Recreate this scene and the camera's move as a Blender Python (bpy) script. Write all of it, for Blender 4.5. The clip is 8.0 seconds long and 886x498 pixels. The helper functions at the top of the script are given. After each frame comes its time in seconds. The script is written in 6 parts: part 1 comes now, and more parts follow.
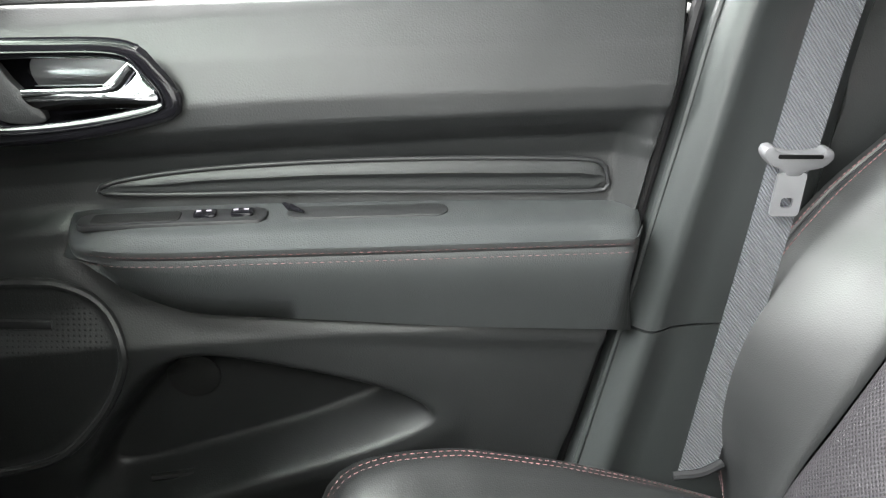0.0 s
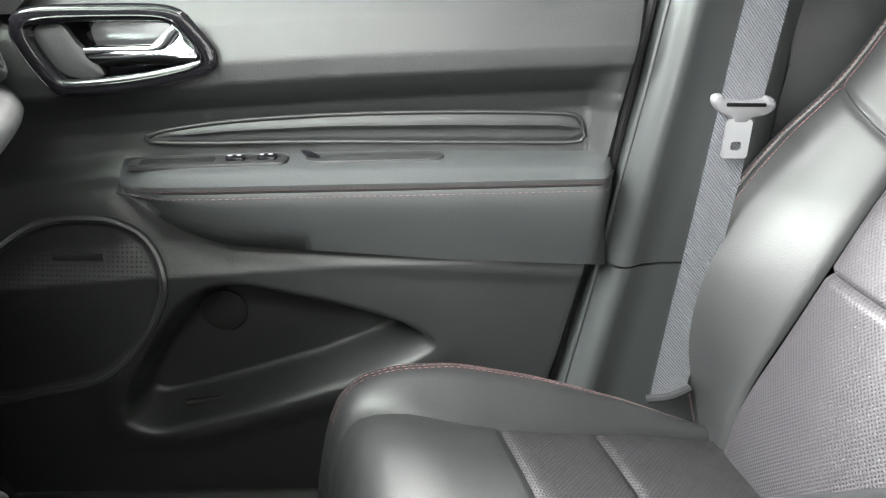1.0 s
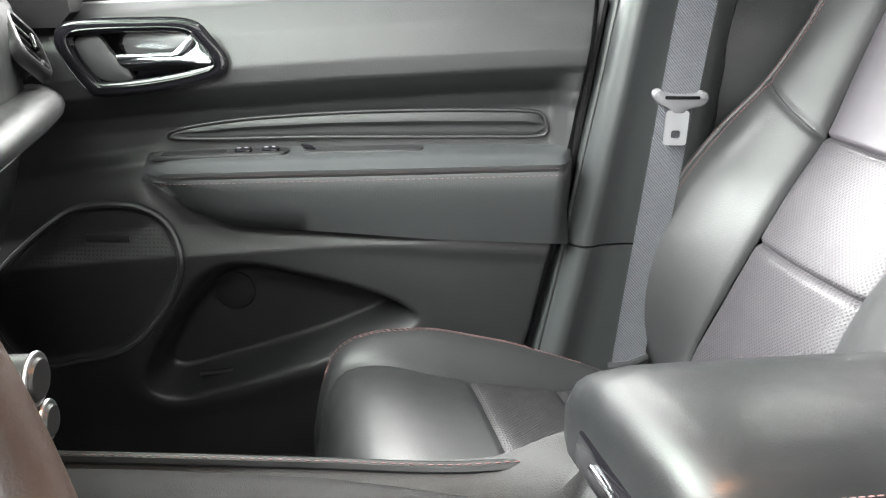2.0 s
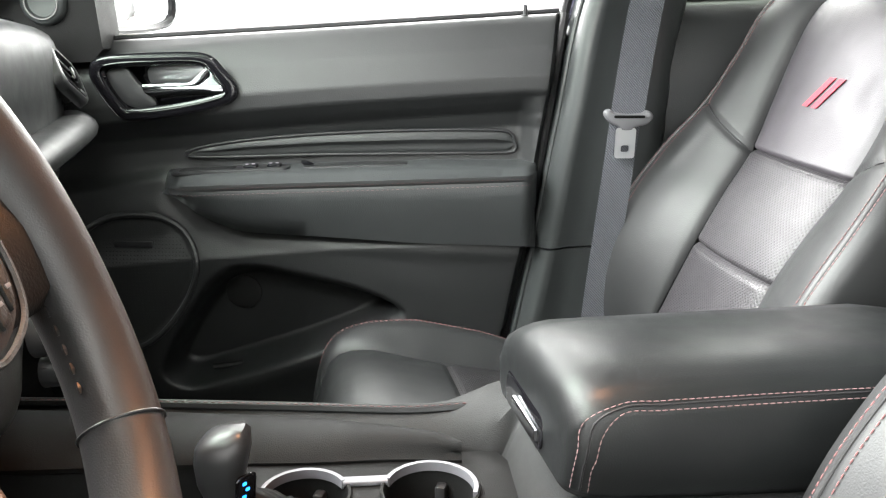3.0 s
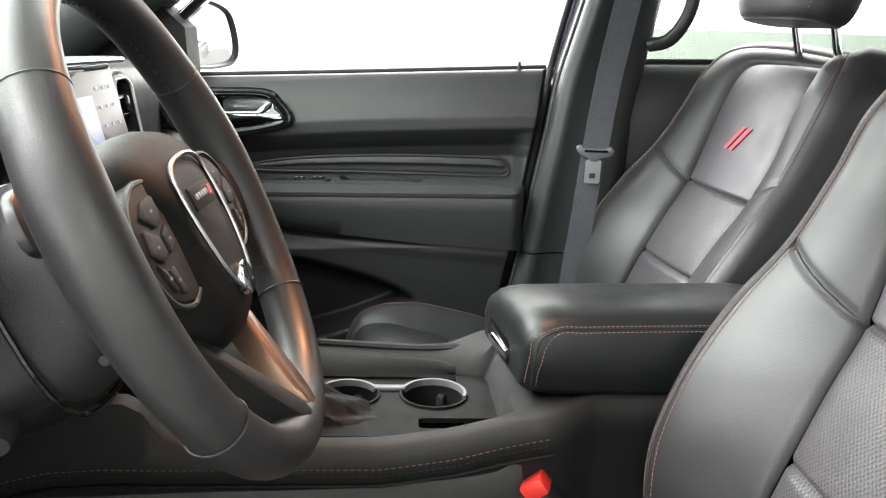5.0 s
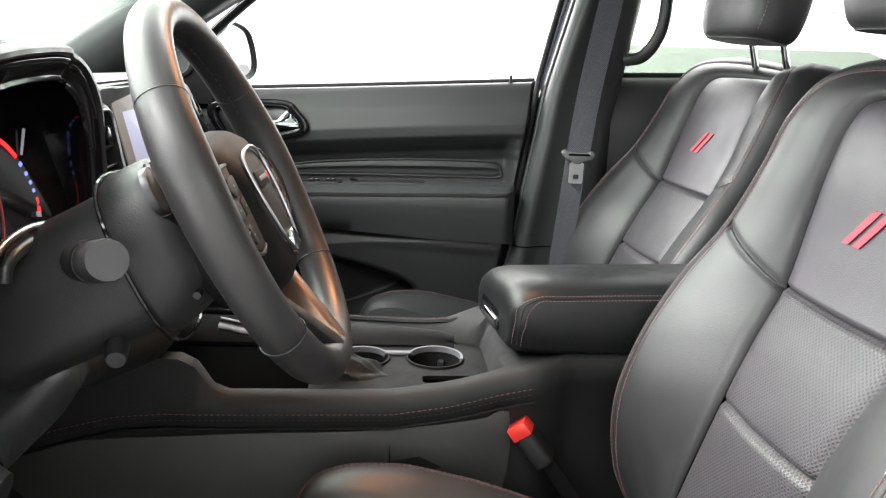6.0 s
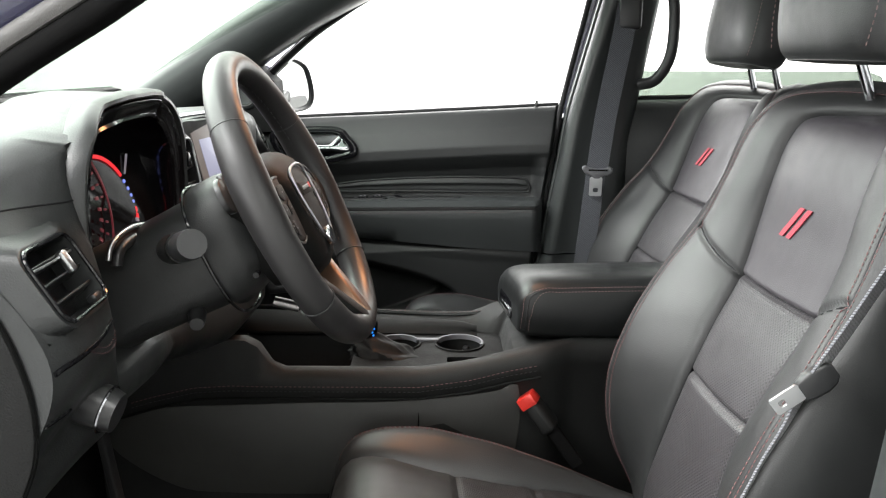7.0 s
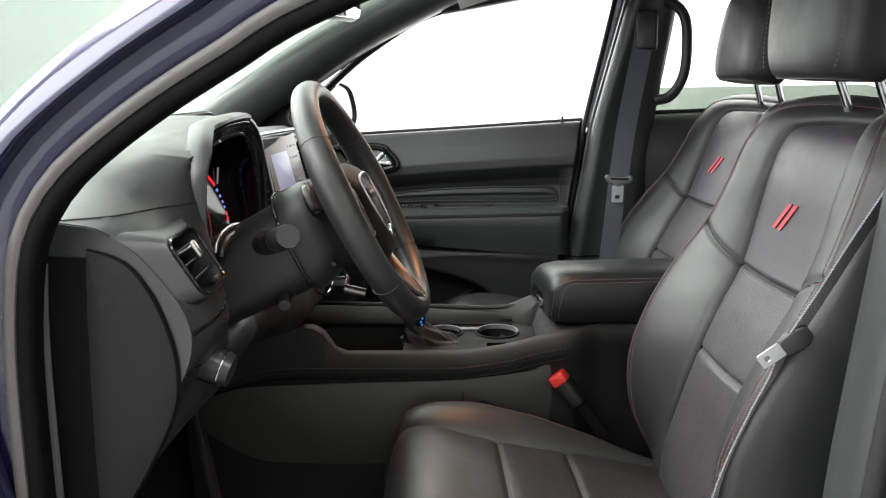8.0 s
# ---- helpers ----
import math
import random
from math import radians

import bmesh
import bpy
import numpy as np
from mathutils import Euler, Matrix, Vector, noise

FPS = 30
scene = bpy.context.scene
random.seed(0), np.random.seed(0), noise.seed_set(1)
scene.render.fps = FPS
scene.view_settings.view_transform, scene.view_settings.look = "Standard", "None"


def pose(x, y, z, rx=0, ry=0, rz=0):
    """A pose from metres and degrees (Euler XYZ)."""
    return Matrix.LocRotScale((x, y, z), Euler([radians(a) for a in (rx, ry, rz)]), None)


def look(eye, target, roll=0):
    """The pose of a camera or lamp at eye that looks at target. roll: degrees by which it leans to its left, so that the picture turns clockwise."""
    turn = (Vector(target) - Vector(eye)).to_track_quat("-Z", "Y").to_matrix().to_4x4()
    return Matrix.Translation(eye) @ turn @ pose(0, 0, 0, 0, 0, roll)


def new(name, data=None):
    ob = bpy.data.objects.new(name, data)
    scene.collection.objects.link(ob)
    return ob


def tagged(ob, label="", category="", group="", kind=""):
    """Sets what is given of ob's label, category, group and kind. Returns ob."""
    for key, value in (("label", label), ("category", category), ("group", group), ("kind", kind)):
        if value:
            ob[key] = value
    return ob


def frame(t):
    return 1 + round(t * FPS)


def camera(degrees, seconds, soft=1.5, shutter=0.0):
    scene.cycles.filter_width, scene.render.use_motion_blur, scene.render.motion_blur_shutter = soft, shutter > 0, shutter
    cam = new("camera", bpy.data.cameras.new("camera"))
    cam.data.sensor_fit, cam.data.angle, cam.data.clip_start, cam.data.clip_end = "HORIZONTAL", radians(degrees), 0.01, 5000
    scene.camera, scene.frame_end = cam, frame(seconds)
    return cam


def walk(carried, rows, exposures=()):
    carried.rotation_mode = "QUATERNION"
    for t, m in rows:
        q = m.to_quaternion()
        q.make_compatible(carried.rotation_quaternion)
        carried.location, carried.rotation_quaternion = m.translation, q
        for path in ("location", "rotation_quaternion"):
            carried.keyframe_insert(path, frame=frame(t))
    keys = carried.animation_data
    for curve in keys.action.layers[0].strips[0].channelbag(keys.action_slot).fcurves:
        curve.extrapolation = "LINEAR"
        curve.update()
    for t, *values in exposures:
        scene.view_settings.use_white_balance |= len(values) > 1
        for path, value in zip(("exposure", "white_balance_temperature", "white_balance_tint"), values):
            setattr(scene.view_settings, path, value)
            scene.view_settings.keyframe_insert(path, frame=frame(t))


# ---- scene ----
cam = camera(54.0, 8.0, soft=1.2)
PATH = [
    (0, (-0.055, -0.154, 1.315), (0.139, 1.656, 0.486), 2.2),
    (0.5, (-0.039, -0.228, 1.298), (0.108, 1.596, 0.492), 1.7),
    (1, (-0.03, -0.32, 1.278), (0.097, 1.522, 0.509), 1.5),
    (2.5, (0.06, -0.572, 1.237), (0.087, 1.333, 0.628), 0.1),
    (3, (0.077, -0.66, 1.25), (0.095, 1.253, 0.669), -0.1),
    (3.5, (0.08, -0.75, 1.246), (0.095, 1.171, 0.689), 0.8),
    (4, (0.087, -0.845, 1.261), (0.099, 1.082, 0.724), 1.7),
    (4.5, (0.072, -0.93, 1.281), (0.081, 1.001, 0.761), 2.2),
    (6, (0.073, -1.216, 1.304), (0.081, 0.725, 0.823), 2.0),
    (6.5, (0.117, -1.327, 1.316), (0.054, 0.618, 0.856), 1.2),
    (7, (0.147, -1.439, 1.324), (0.004, 0.508, 0.891), 0.4),
    (7.5, (0.14, -1.545, 1.33), (-0.033, 0.404, 0.919), -0.0),
    (8, (0.139, -1.644, 1.335), (-0.066, 0.306, 0.94), -0.7),
]
EXPOSURES = [(0.0, 2.25), (1.0, 2.6), (2.5, 2.1), (3.5, 1.7), (4.0, 1.6), (4.5, 1.3), (6.0, 1.0), (6.5, 0.82), (7.0, 0.59), (8.0, 0.28)]
walk(cam, [(t, look(eye, target, roll)) for t, eye, target, roll in PATH], EXPOSURES)

# ---- light: a bright white photo booth, and a warm lamp added in the cabin ----
world = bpy.data.worlds.new("world")
scene.world = world
world.use_nodes = True
world.node_tree.nodes["Background"].inputs[0].default_value = (0.9, 0.95, 1.0, 1)
world.node_tree.nodes["Background"].inputs[1].default_value = 0.3


def area_lamp(name, place, target, sx, sy, watts, colour):
    d = bpy.data.lights.new(name, "AREA")
    d.shape, d.size, d.size_y, d.energy, d.color = "RECTANGLE", sx, sy, watts, colour
    o = new(name, d)
    o.matrix_world = look(place, target)
    return o


area_lamp("ceiling_lamp", (0.3, 2.6, 3.35), (0.3, 2.6, 0), 5.0, 1.2, 260, (1.0, 1.0, 0.97))
area_lamp("ceiling_lamp", (0.3, -2.6, 3.35), (0.3, -2.6, 0), 5.0, 1.2, 130, (1.0, 1.0, 0.97))
# Added fill with no known source: brightens the driver's bolster and far door.
area_lamp("side_lamp", (-2.3, -3.5, 2.3), (0.4, -0.2, 1.0), 3.2, 1.6, 130, (1.0, 1.0, 1.0))
area_lamp("front_lamp", (-3.2, 1.3, 2.6), (0.3, 0.1, 1.1), 4.4, 1.6, 360, (1.0, 1.0, 1.0))
area_lamp("ceiling_lamp", (-2.1, 0.0, 3.35), (-2.1, 0.0, 0), 1.3, 5.0, 430, (1.0, 1.0, 1.0))
# Unseen warm lamp, added for the orange glow on wheel and cushions.
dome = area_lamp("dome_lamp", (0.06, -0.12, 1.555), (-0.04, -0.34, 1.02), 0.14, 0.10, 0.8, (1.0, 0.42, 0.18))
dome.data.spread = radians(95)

# ---- materials ----
def material(name, colour, rough=0.5, metal=0.0, spec=0.5, grain=0.0, grain_size=400.0, spots=0.0, stain=0.12, stain_size=9.0, coat=0.0, bump_kind="noise", sheen=0.0, uneven=0.06, plane="yz", wrinkle=0.5):
    m = bpy.data.materials.new(name)
    m.use_nodes = True
    t = m.node_tree
    b = t.nodes["Principled BSDF"]
    b.inputs["Roughness"].default_value = rough
    b.inputs["Metallic"].default_value = metal
    b.inputs["Specular IOR Level"].default_value = spec
    b.inputs["Coat Weight"].default_value = coat
    b.inputs["Coat Roughness"].default_value = 0.05
    b.inputs["Sheen Weight"].default_value = sheen
    co = t.nodes.new("ShaderNodeTexCoord")
    n = t.nodes.new("ShaderNodeTexNoise")
    n.inputs["Scale"].default_value, n.inputs["Detail"].default_value = stain_size, 5
    t.links.new(co.outputs["Object"], n.inputs["Vector"])
    mix = t.nodes.new("ShaderNodeMix")
    mix.data_type = "RGBA"
    lo = [c * (1 - stain) for c in colour]
    hi = [min(1, c * (1 + stain)) for c in colour]
    mix.inputs[6].default_value, mix.inputs[7].default_value = (*lo, 1), (*hi, 1)
    t.links.new(n.outputs["Fac"], mix.inputs[0])
    t.links.new(mix.outputs[2], b.inputs["Base Color"])
    r = t.nodes.new("ShaderNodeMapRange")
    r.inputs["From Min"].default_value, r.inputs["From Max"].default_value = 0.3, 0.7
    r.inputs["To Min"].default_value, r.inputs["To Max"].default_value = max(0, rough - uneven), min(1, rough + uneven)
    n2 = t.nodes.new("ShaderNodeTexNoise")
    n2.inputs["Scale"].default_value, n2.inputs["Detail"].default_value = stain_size * 3.7, 6
    t.links.new(co.outputs["Object"], n2.inputs["Vector"])
    t.links.new(n2.outputs["Fac"], r.inputs["Value"])
    t.links.new(r.outputs["Result"], b.inputs["Roughness"])
    if grain:
        bump = t.nodes.new("ShaderNodeBump")
        bump.inputs["Distance"].default_value = 0.001
        bump.inputs["Strength"].default_value = grain
        if bump_kind == "leather":
            g = t.nodes.new("ShaderNodeTexVoronoi")
            g.feature = "DISTANCE_TO_EDGE"
            g.inputs["Scale"].default_value = grain_size
            t.links.new(co.outputs["Object"], g.inputs["Vector"])
            wr = t.nodes.new("ShaderNodeTexNoise")
            wr.inputs["Scale"].default_value, wr.inputs["Detail"].default_value = 24, 7
            t.links.new(co.outputs["Object"], wr.inputs["Vector"])
            add = t.nodes.new("ShaderNodeMath")
            add.operation = "MULTIPLY_ADD"
            add.inputs[1].default_value = wrinkle
            t.links.new(wr.outputs["Fac"], add.inputs[0])
            t.links.new(g.outputs["Distance"], add.inputs[2])
            t.links.new(add.outputs[0], bump.inputs["Height"])
        elif bump_kind == "holes":
            g = t.nodes.new("ShaderNodeTexVoronoi")
            g.voronoi_dimensions = "2D"
            g.inputs["Scale"].default_value, g.inputs["Randomness"].default_value = grain_size, 0.0
            se, cb_ = t.nodes.new("ShaderNodeSeparateXYZ"), t.nodes.new("ShaderNodeCombineXYZ")
            t.links.new(co.outputs["Object"], se.inputs[0])
            t.links.new(se.outputs["Y"], cb_.inputs[0])
            t.links.new(se.outputs["Z" if plane == "yz" else "X"], cb_.inputs[1])
            ro_ = t.nodes.new("ShaderNodeVectorRotate")
            ro_.inputs["Angle"].default_value = 0.785
            t.links.new(cb_.outputs[0], ro_.inputs["Vector"])
            t.links.new(ro_.outputs[0], g.inputs["Vector"])
            st = t.nodes.new("ShaderNodeMapRange")
            st.inputs["From Min"].default_value, st.inputs["From Max"].default_value = 0.22, 0.36
            t.links.new(g.outputs["Distance"], st.inputs["Value"])
            t.links.new(st.outputs["Result"], bump.inputs["Height"])
            hm = t.nodes.new("ShaderNodeMix")
            hm.data_type = "RGBA"
            hm.inputs[6].default_value = (*[c * 0.25 for c in colour], 1)
            t.links.new(st.outputs["Result"], hm.inputs[0])
            t.links.new(mix.outputs[2], hm.inputs[7])
            t.links.new(hm.outputs[2], b.inputs["Base Color"])
        elif bump_kind == "weave":
            g = t.nodes.new("ShaderNodeTexWave")
            g.bands_direction = "DIAGONAL"
            g.inputs["Scale"].default_value, g.inputs["Distortion"].default_value = grain_size, 1.5
            t.links.new(co.outputs["Object"], g.inputs["Vector"])
            t.links.new(g.outputs["Fac"], bump.inputs["Height"])
            wm = t.nodes.new("ShaderNodeMix")
            wm.data_type = "RGBA"
            wm.inputs[6].default_value = (*[c * 0.30 for c in colour], 1)
            t.links.new(g.outputs["Fac"], wm.inputs[0])
            t.links.new(mix.outputs[2], wm.inputs[7])
            t.links.new(wm.outputs[2], b.inputs["Base Color"])
        else:
            g = t.nodes.new("ShaderNodeTexNoise")
            g.inputs["Scale"].default_value, g.inputs["Detail"].default_value = grain_size, 2
            t.links.new(co.outputs["Object"], g.inputs["Vector"])
            t.links.new(g.outputs["Fac"], bump.inputs["Height"])
        t.links.new(bump.outputs["Normal"], b.inputs["Normal"])
    return m


def glowing(name, colour, strength):
    m = bpy.data.materials.new(name)
    m.use_nodes = True
    b = m.node_tree.nodes["Principled BSDF"]
    b.inputs["Base Color"].default_value = (*[0.2 * c for c in colour], 1)
    b.inputs["Emission Color"].default_value = (*colour, 1)
    b.inputs["Emission Strength"].default_value = strength
    b.inputs["Roughness"].default_value = 0.30
    b.inputs["Specular IOR Level"].default_value = 0.12
    return m


def glass(name, colour):
    m = bpy.data.materials.new(name)
    m.use_nodes = True
    t = m.node_tree
    t.nodes.remove(t.nodes["Principled BSDF"])
    tr, gl, fr, mx = (t.nodes.new("ShaderNodeBsdfTransparent"), t.nodes.new("ShaderNodeBsdfGlossy"), t.nodes.new("ShaderNodeLayerWeight"), t.nodes.new("ShaderNodeMixShader"))
    tr.inputs[0].default_value = (*colour, 1)
    gl.inputs["Roughness"].default_value = 0.02
    pw = t.nodes.new("ShaderNodeMath")
    pw.operation = "POWER"
    pw.inputs[1].default_value = 5.0
    ad = t.nodes.new("ShaderNodeMath")
    ad.operation = "MULTIPLY_ADD"
    ad.inputs[1].default_value, ad.inputs[2].default_value = 0.5, 0.03
    t.links.new(fr.outputs["Facing"], pw.inputs[0])
    t.links.new(pw.outputs[0], ad.inputs[0])
    t.links.new(ad.outputs[0], mx.inputs[0])
    t.links.new(tr.outputs[0], mx.inputs[1])
    t.links.new(gl.outputs[0], mx.inputs[2])
    t.links.new(mx.outputs[0], t.nodes["Material Output"].inputs[0])
    return m


LEATHER = material("leather", (0.0142, 0.0151, 0.0151), 0.46, uneven=0.05, grain=0.17, grain_size=420, bump_kind="leather")
LEATHER_PANEL = material("leather_panel", (0.0295, 0.0266, 0.0306), 0.47, grain=0.2, grain_size=420, bump_kind="leather")
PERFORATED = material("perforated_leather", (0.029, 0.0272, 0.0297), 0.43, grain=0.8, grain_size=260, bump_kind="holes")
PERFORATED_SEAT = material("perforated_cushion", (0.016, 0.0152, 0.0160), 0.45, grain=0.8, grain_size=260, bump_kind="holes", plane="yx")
WHEEL_LEATHER = material("wheel_leather", (0.0155, 0.0150, 0.0150), 0.41, grain=0.12, grain_size=700, bump_kind="leather", wrinkle=0.3)
LID_LEATHER = material("lid_leather", (0.0078, 0.0086, 0.0087), 0.36, spec=0.34, uneven=0.05, grain=0.09, grain_size=420, bump_kind="leather")
# Raised tone: the light that the armrest lacks is put into its colour.
LIT_DOOR_LEATHER = material("lit_door_leather", (0.0320, 0.0352, 0.0352), 0.46, grain=0.3, grain_size=420, bump_kind="leather")
SEAL = material("grey_rubber_seal", (0.055, 0.053, 0.051), 0.46, grain=0.25, grain_size=900)
VINYL = material("soft_vinyl", (0.0156, 0.0170, 0.0169), 0.42, grain=0.18, grain_size=330, bump_kind="leather")
DOOR_VINYL = material("door_vinyl", (0.0128, 0.0138, 0.0138), 0.45, grain=0.2, grain_size=330, bump_kind="leather")
PLASTIC = material("grained_plastic", (0.016, 0.017, 0.017), 0.46, grain=0.28, grain_size=700)
PLASTIC_LOW = material("hard_plastic", (0.009, 0.0095, 0.0092), 0.56, spec=0.24, grain=0.4, grain_size=800)
# Near-black for dark joints and small parts, and for shade painted in gaps.
JOINT_SHADE = material("joint_shade_black", (0.0022, 0.0022, 0.0022), 0.8, spec=0.08)
# Grained plastic darkened: the open door's shade is put into its colour.
SHADED_CAP = material("shaded_cap_plastic", (0.0060, 0.0062, 0.0060), 0.60, spec=0.17, grain=0.5, grain_size=330, bump_kind="leather", wrinkle=0.2)
# Plastic darkened: the weak light on the console's tops is in its colour.
DARKENED_PLASTIC = material("darkened_plastic", (0.0048, 0.0050, 0.0048), 0.60, spec=0.14, grain=0.35, grain_size=900)
PILLAR = material("pillar_plastic", (0.0265, 0.0295, 0.0290), 0.30, stain=0.05, uneven=0.015, grain=0.12, grain_size=900)
# Lighter plastic: diffuse light on the console's side is put into the colour.
LIT_SIDE_PLASTIC = material("lit_side_plastic", (0.026, 0.0262, 0.0245), 0.52, grain=0.3, grain_size=700)
SATIN = material("satin_black", (0.016, 0.0165, 0.017), 0.33, uneven=0.04)
GLOSS = material("piano_black", (0.005, 0.005, 0.006), 0.09, stain=0.05, uneven=0.01)
CHROME = material("chrome", (0.62, 0.63, 0.66), 0.10, metal=1.0, stain=0.04, uneven=0.02)
SILVER = material("satin_silver", (0.48, 0.49, 0.50), 0.31, metal=1.0, stain=0.06, uneven=0.02)
DARK_SILVER = material("dark_silver", (0.20, 0.19, 0.19), 0.38, metal=1.0, stain=0.06)
STEEL = material("tongue_steel", (0.62, 0.63, 0.64), 0.32, metal=1.0, uneven=0.03)
BELT = material("belt_webbing", (0.100, 0.107, 0.124), 0.6, grain=1.0, grain_size=150, bump_kind="weave", sheen=0.3)
GREY_PLASTIC = material("grey_plastic", (0.078, 0.079, 0.082), 0.5)
THREAD_RED = material("red_thread", (0.13, 0.048, 0.048), 0.7, sheen=0.3)
THREAD_PALE = material("pale_thread", (0.125, 0.066, 0.064), 0.7, sheen=0.3)
THREAD_DARK = material("dark_red_thread", (0.085, 0.034, 0.034), 0.7)
# Satin metal with the orange glow put into its colour.
WARM_SPOKE = material("warm_lit_spoke", (0.20, 0.125, 0.085), 0.36, metal=0.85, stain=0.06)
BOOT = material("boot_leather", (0.0040, 0.0040, 0.0040), 0.48, spec=0.20, grain=0.2, grain_size=420, bump_kind="leather")
CUP_SILVER = material("matte_silver", (0.13, 0.132, 0.142), 0.5, metal=0.3, stain=0.06)
RED_LOGO = material("red_embroidery", (0.36, 0.040, 0.058), 0.75, grain=0.6, grain_size=900)
RED_PLASTIC = material("red_plastic", (0.52, 0.028, 0.02), 0.35)
CARPET = material("carpet", (0.010, 0.010, 0.0095), 0.95, spec=0.2, grain=1.0, grain_size=500)
RUBBER = material("rubber_seal", (0.009, 0.009, 0.0095), 0.65, spec=0.3, grain=0.2, grain_size=900)
PAINT = material("blue_paint", (0.0115, 0.0115, 0.042), 0.22, metal=0.3, stain=0.02, uneven=0.0, coat=1.0)
# Unseen headliner, given a pale tone to bounce light onto the door.
HEADLINER = material("headliner", (0.55, 0.55, 0.53), 0.9, grain=0.5, grain_size=900)
WALL = material("white_wall", (0.86, 0.87, 0.86), 0.8, stain=0.02, stain_size=1.0)
GREY_WALL = material("grey_wall", (0.48, 0.48, 0.47), 0.8, stain=0.04, stain_size=1.0)
FLOOR = material("booth_floor", (0.12, 0.12, 0.118), 0.5, stain=0.08, stain_size=2.0, grain=0.2, grain_size=60)
WINDSHIELD = glass("windshield_glass", (0.55, 0.60, 0.56))
TINTED = glass("tinted_glass", (0.40, 0.435, 0.40))
MIRROR = material("mirror_glass", (0.85, 0.86, 0.86), 0.02, metal=1.0, stain=0.01, uneven=0.0)
DIAL_RED = glowing("dial_red", (1.0, 0.04, 0.05), 0.65)
DIAL_DIM = glowing("dial_dim_red", (0.6, 0.10, 0.13), 0.07)
DIAL_BLUE = glowing("dial_blue", (0.25, 0.32, 1.0), 0.7)
DIAL_WHITE = glowing("dial_white", (0.8, 0.75, 0.85), 0.14)
SCREEN_BACK = glowing("screen_back", (0.60, 0.53, 0.50), 0.085)
SCREEN_MAP = glowing("screen_map", (0.72, 0.74, 1.0), 0.26)
BLUE_GLOW = glowing("blue_indicator", (0.02, 0.25, 1.0), 1.2)


# ---- mesh helpers ----
def mesh_of(name, verts, faces, smooth=True, sharp=38):
    me = bpy.data.meshes.new(name)
    me.from_pydata([tuple(float(c) for c in v) for v in verts], [], faces)
    me.update()
    bm = bmesh.new()
    bm.from_mesh(me)
    bmesh.ops.recalc_face_normals(bm, faces=bm.faces)
    bm.to_mesh(me)
    bm.free()
    if smooth:
        me.polygons.foreach_set("use_smooth", [True] * len(me.polygons))
        me.set_sharp_from_angle(angle=radians(sharp))
    return me


def part(name, me, mat, parent=None, label=""):
    if isinstance(me, bmesh.types.BMesh):
        bm, me = me, bpy.data.meshes.new(name)
        bm.to_mesh(me)
        bm.free()
        me.polygons.foreach_set("use_smooth", [True] * len(me.polygons))
        me.set_sharp_from_angle(angle=radians(38))
    if not me.materials:
        me.materials.append(mat)
    ob = new(name, me)
    ob.parent = parent
    if label:
        tagged(ob, label)
    return ob


def thing(name, label, category, at=(0, 0, 0), group="", kind=""):
    ob = new(name)
    ob.empty_display_size = 0.05
    ob.location = at
    return tagged(ob, label, category, group, kind)


def curve(points, n=40, closed=False):
    """Catmull-Rom through a few control points, evenly resampled."""
    p = np.array(points, float)
    if closed:
        p = np.vstack([p[-1], p, p[0], p[1]])
    else:
        p = np.vstack([2 * p[0] - p[1], p, 2 * p[-1] - p[-2]])
    out = []
    for i in range(1, len(p) - 2):
        for s in np.linspace(0, 1, 12, endpoint=False):
            a, b, c, d = p[i - 1], p[i], p[i + 1], p[i + 2]
            out.append(0.5 * (2 * b + (c - a) * s + (2 * a - 5 * b + 4 * c - d) * s * s + (3 * b - a - 3 * c + d) * s ** 3))
    out.append(p[-2])
    out = np.array(out)
    seg = np.r_[0, np.cumsum(np.linalg.norm(np.diff(out, axis=0), axis=1))]
    t = np.linspace(0, seg[-1], n + 1 if closed else n)
    res = np.stack([np.interp(t, seg, out[:, k]) for k in range(out.shape[1])], 1)
    return res[:-1] if closed else res


def loft(name, rings, caps=True, sharp=38, closed=True):
    n, verts, faces = len(rings[0]), [], []
    for r in rings:
        verts += [tuple(v) for v in r]
    for i in range(len(rings) - 1):
        for j in range(n if closed else n - 1):
            k = (j + 1) % n
            faces.append((i * n + j, i * n + k, (i + 1) * n + k, (i + 1) * n + j))
    if caps:
        faces.append(tuple(range(n)))
        faces.append(tuple((len(rings) - 1) * n + j for j in range(n)))
    return mesh_of(name, verts, faces, True, sharp)


def frames(path, up=(0, 0, 1)):
    p = np.array(path, float)
    t = np.gradient(p, axis=0)
    t /= np.linalg.norm(t, axis=1)[:, None]
    u = np.array(up, float)
    res = []
    for a, d in zip(p, t):
        s = np.cross(d, u)
        s /= max(1e-6, np.linalg.norm(s))
        res.append((a, s, np.cross(s, d)))
    return res


def sweep(name, path, profile, up=(0, 0, 1), ring=False, scale=None, sharp=38):
    """Sweep a closed profile of (side, up) pairs along a path."""
    rings = []
    for i, (a, s, u) in enumerate(frames(path, up)):
        k = 1 if scale is None else scale[i]
        rings.append([a + (x * s + y * u) * k for x, y in profile])
    if ring:
        rings.append(rings[0])
        return loft(name, rings, False, sharp)
    return loft(name, rings, True, sharp)


def circle(r, n=14, ry=None):
    return [(r * math.cos(a), (ry or r) * math.sin(a)) for a in np.linspace(0, 2 * math.pi, n, endpoint=False)]


